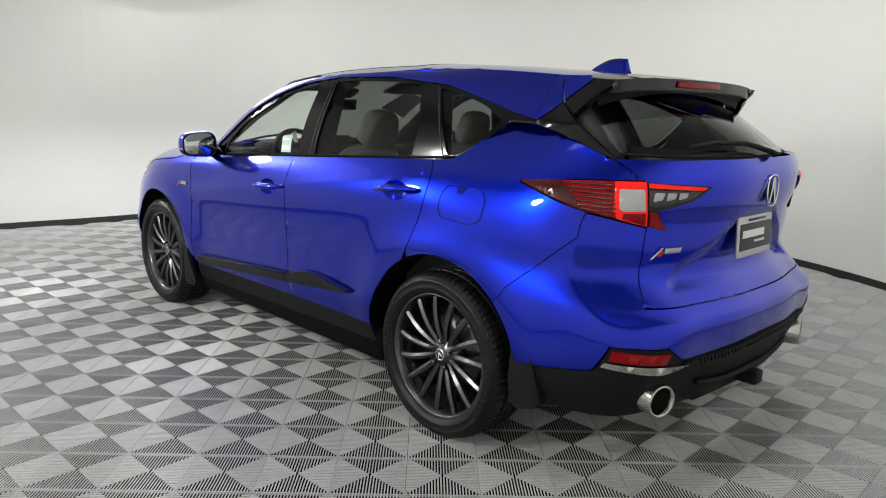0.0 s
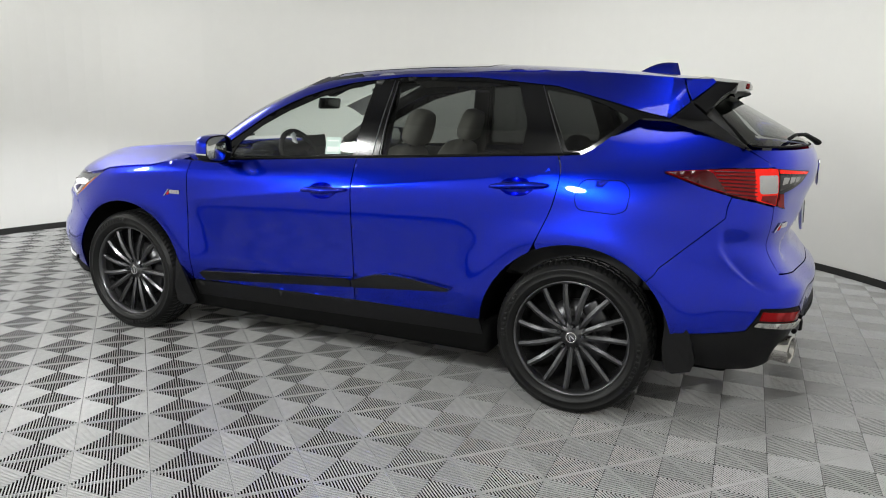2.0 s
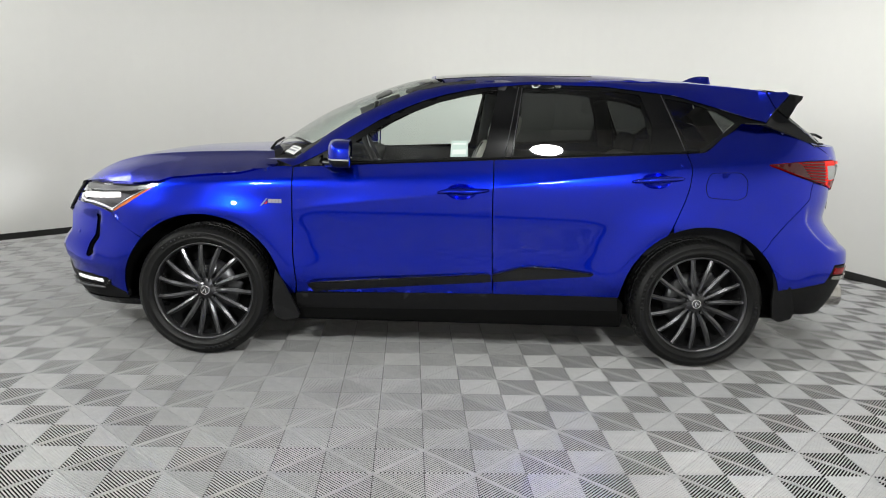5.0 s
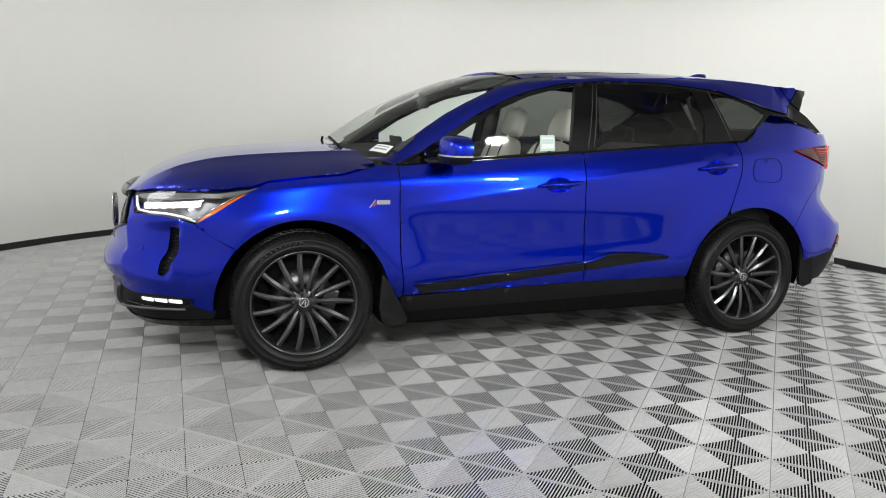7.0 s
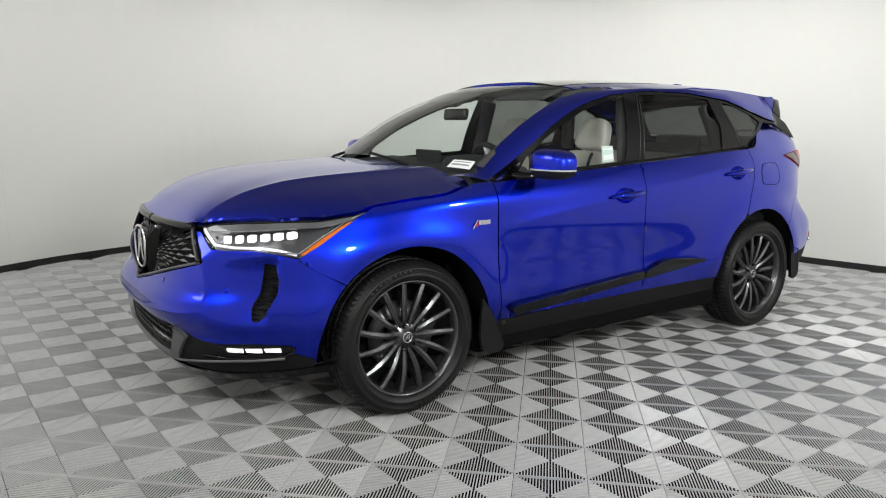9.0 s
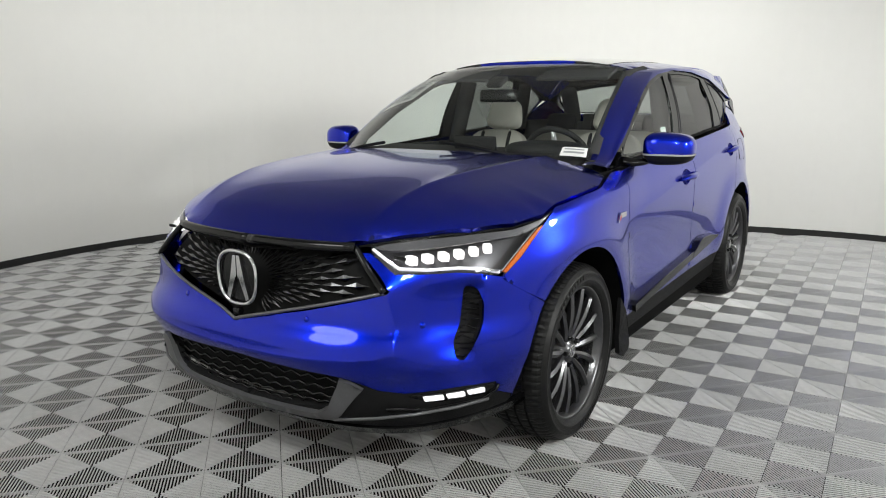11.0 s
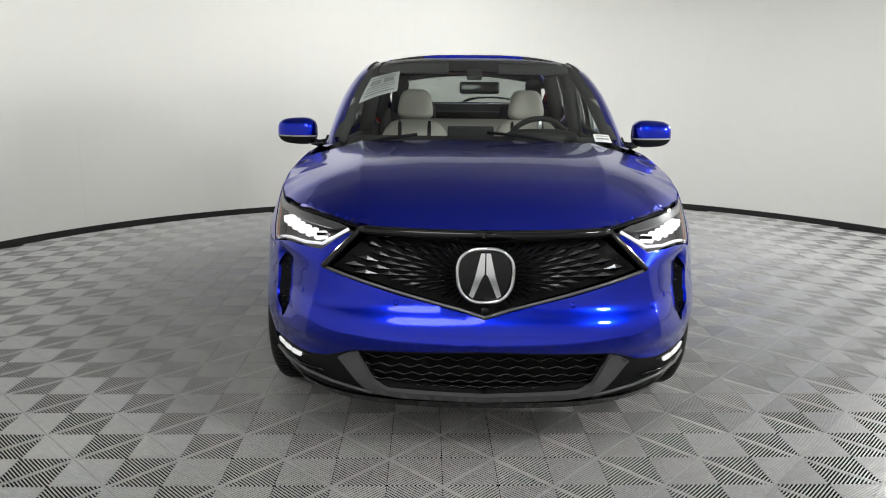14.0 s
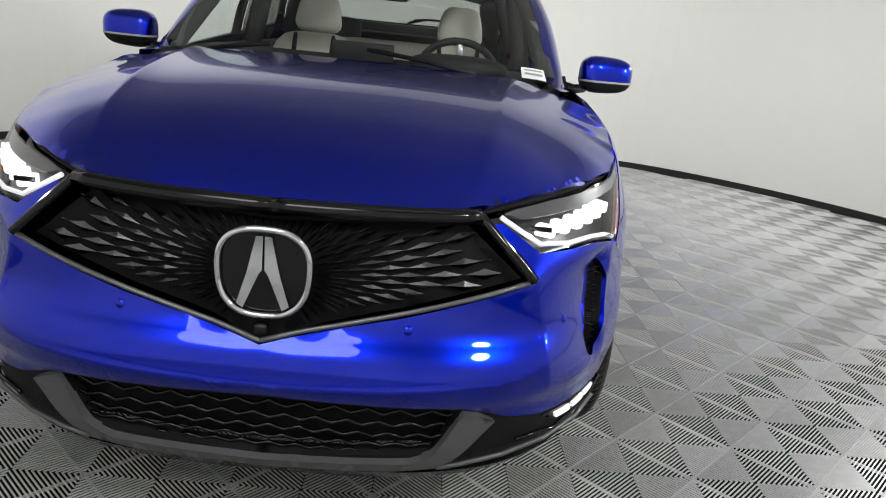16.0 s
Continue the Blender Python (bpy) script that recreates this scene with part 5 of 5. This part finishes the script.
tagged(raw("ceiling", v, [tuple(range(N))[::-1], tuple(range(N, 2 * N)), *((i, (i + 1) % N, N + (i + 1) % N, N + i) for i in range(N))], CEILING, smooth=False), "plain grey ceiling over the booth", "ceiling", kind="structure")
# hairline joints between the wall boards
for k, a in enumerate((.96, -.98, 2.1, 3.0)):
    r = booth_r(a) - .0015
    p, t = Vector((CX + r * math.cos(a), CY + r * math.sin(a), 0)), Vector((-math.sin(a), math.cos(a), 0)) * .0022
    raw("wall_joint", [p - t + Vector((0, 0, .08)), p + t + Vector((0, 0, .08)), p + t + Vector((0, 0, 1.0)), p - t + Vector((0, 0, 1.0))], [(0, 1, 2, 3)], SEAMLINE, bpy.data.objects["wall_round"])

# ---- floor: a dark bed under ribbed open tiles ----
CELL, TURN, OX, OY = .2014, .0291, .0003, .0126
bed = raw("floor", [(x, y, -.022) for x, y in disc] + [(x, y, -.1) for x, y in disc], [tuple(range(N)), tuple(range(N, 2 * N))[::-1], *((i, (i + 1) % N, N + (i + 1) % N, N + i) for i in range(N))], FLOORBED, smooth=False)
tagged(bed, "dark bed under grey ribbed plastic floor tiles", "floor", kind="structure")
SIDE = CELL * math.sqrt(2)
HALF = SIDE / 2 - .0009
RIBS = 24
PITCH = 2 * HALF / RIBS


def tile_geometry():
    """Open ribs with rounded backs run square to each edge of the tile and end on its diagonals."""
    v, f = [], []
    prof = [(-.17, -.0044), (-.235, -.0022), (-.14, -.0002), (.14, -.0002), (.235, -.0022), (.17, -.0044)]
    n = len(prof)
    for q in range(4):
        c, s = round(math.cos(q * math.pi / 2)), round(math.sin(q * math.pi / 2))
        for k in range(RIBS):
            x = (k + .5) * PITCH - HALF
            y0 = min(abs(x) + .0015, HALF - .003)
            b = len(v)
            for far in (0, 1):
                for a, z in prof:
                    px = x + a * PITCH
                    py = HALF - .0012 if far else max(y0 + (a if x > 0 else -a) * PITCH, .002)
                    v.append((px * c - py * s, px * s + py * c, z))
            f += [(b + i, b + i + 1, b + n + i + 1, b + n + i) for i in range(n - 1)]
            f += [(b + n - 1, b + n - 2, b + 1, b), (b + n - 2, b + n - 3, b + 2, b + 1)]
            f += [(b + n, b + n + 1, b + 2 * n - 2, b + 2 * n - 1), (b + n + 1, b + n + 2, b + 2 * n - 3, b + 2 * n - 2)]
    for q in range(4):           # low rim bar along each edge
        c, s = round(math.cos(q * math.pi / 2)), round(math.sin(q * math.pi / 2))
        b = len(v)
        for px, py, pz in ((-HALF, HALF - .0016, -.003), (HALF, HALF - .0016, -.003), (HALF, HALF, -.003), (-HALF, HALF, -.003), (-HALF, HALF - .0016, -.012), (HALF, HALF - .0016, -.012), (HALF, HALF, -.012), (-HALF, HALF, -.012)):
            v.append((px * c - py * s, px * s + py * c, pz))
        f += [(b, b + 1, b + 2, b + 3), (b, b + 4, b + 5, b + 1), (b + 2, b + 6, b + 7, b + 3)]
    return v, f


tv, tf = tile_geometry()
tile_mesh = bpy.data.meshes.new("floor_tile")
tile_mesh.from_pydata(tv, [], tf)
tile_mesh.materials.append(TILE)
spots = []
for i in range(-32, 33):
    for j in range(-32, 33):
        if (i + j) % 2:
            continue
        x = OX + CELL * (i * math.cos(TURN) - j * math.sin(TURN))
        y = OY + CELL * (i * math.sin(TURN) + j * math.cos(TURN))
        d, a = math.hypot(x - CX, y - CY), math.atan2(y - CY, x - CX)
        if d < booth_r(a) + .05:
            spots.append((x, y))
# the stretch in front of and beside the car's left side is walked past closest
spots.sort(key=lambda p: abs(p[1] + 2.2) + .45 * abs(p[0] + .6) + (3 if abs(p[0]) < 2.2 and abs(p[1]) < .7 else 0))
rot = Matrix.Rotation(TURN + math.pi / 4, 4, "Z")
for x, y in spots[:300]:
    o = new("floor_tile", tile_mesh)
    o.parent = bed
    o.matrix_basis = Matrix.Translation((x, y, 0)) @ rot
rest = spots[300:]
tva = np.array(tv) @ np.array(rot.to_3x3()).T
nv = len(tv)
av = np.concatenate([tva + np.array((x, y, 0)) for x, y in rest])
af = np.concatenate([np.array(tf) + nv * k for k in range(len(rest))])
me = bpy.data.meshes.new("floor_tiles")
me.vertices.add(len(av))
me.vertices.foreach_set("co", av.ravel())
me.loops.add(af.size)
me.loops.foreach_set("vertex_index", af.ravel().astype(np.int32))
me.polygons.add(len(af))
me.polygons.foreach_set("loop_start", np.arange(0, af.size, 4, dtype=np.int32))
me.polygons.foreach_set("use_smooth", np.zeros(len(af), bool))
me.update(calc_edges=True)
me.materials.append(TILEFAR)
o = new("floor_tiles", me)
o.parent = bed
tagged(o, kind="stuff")
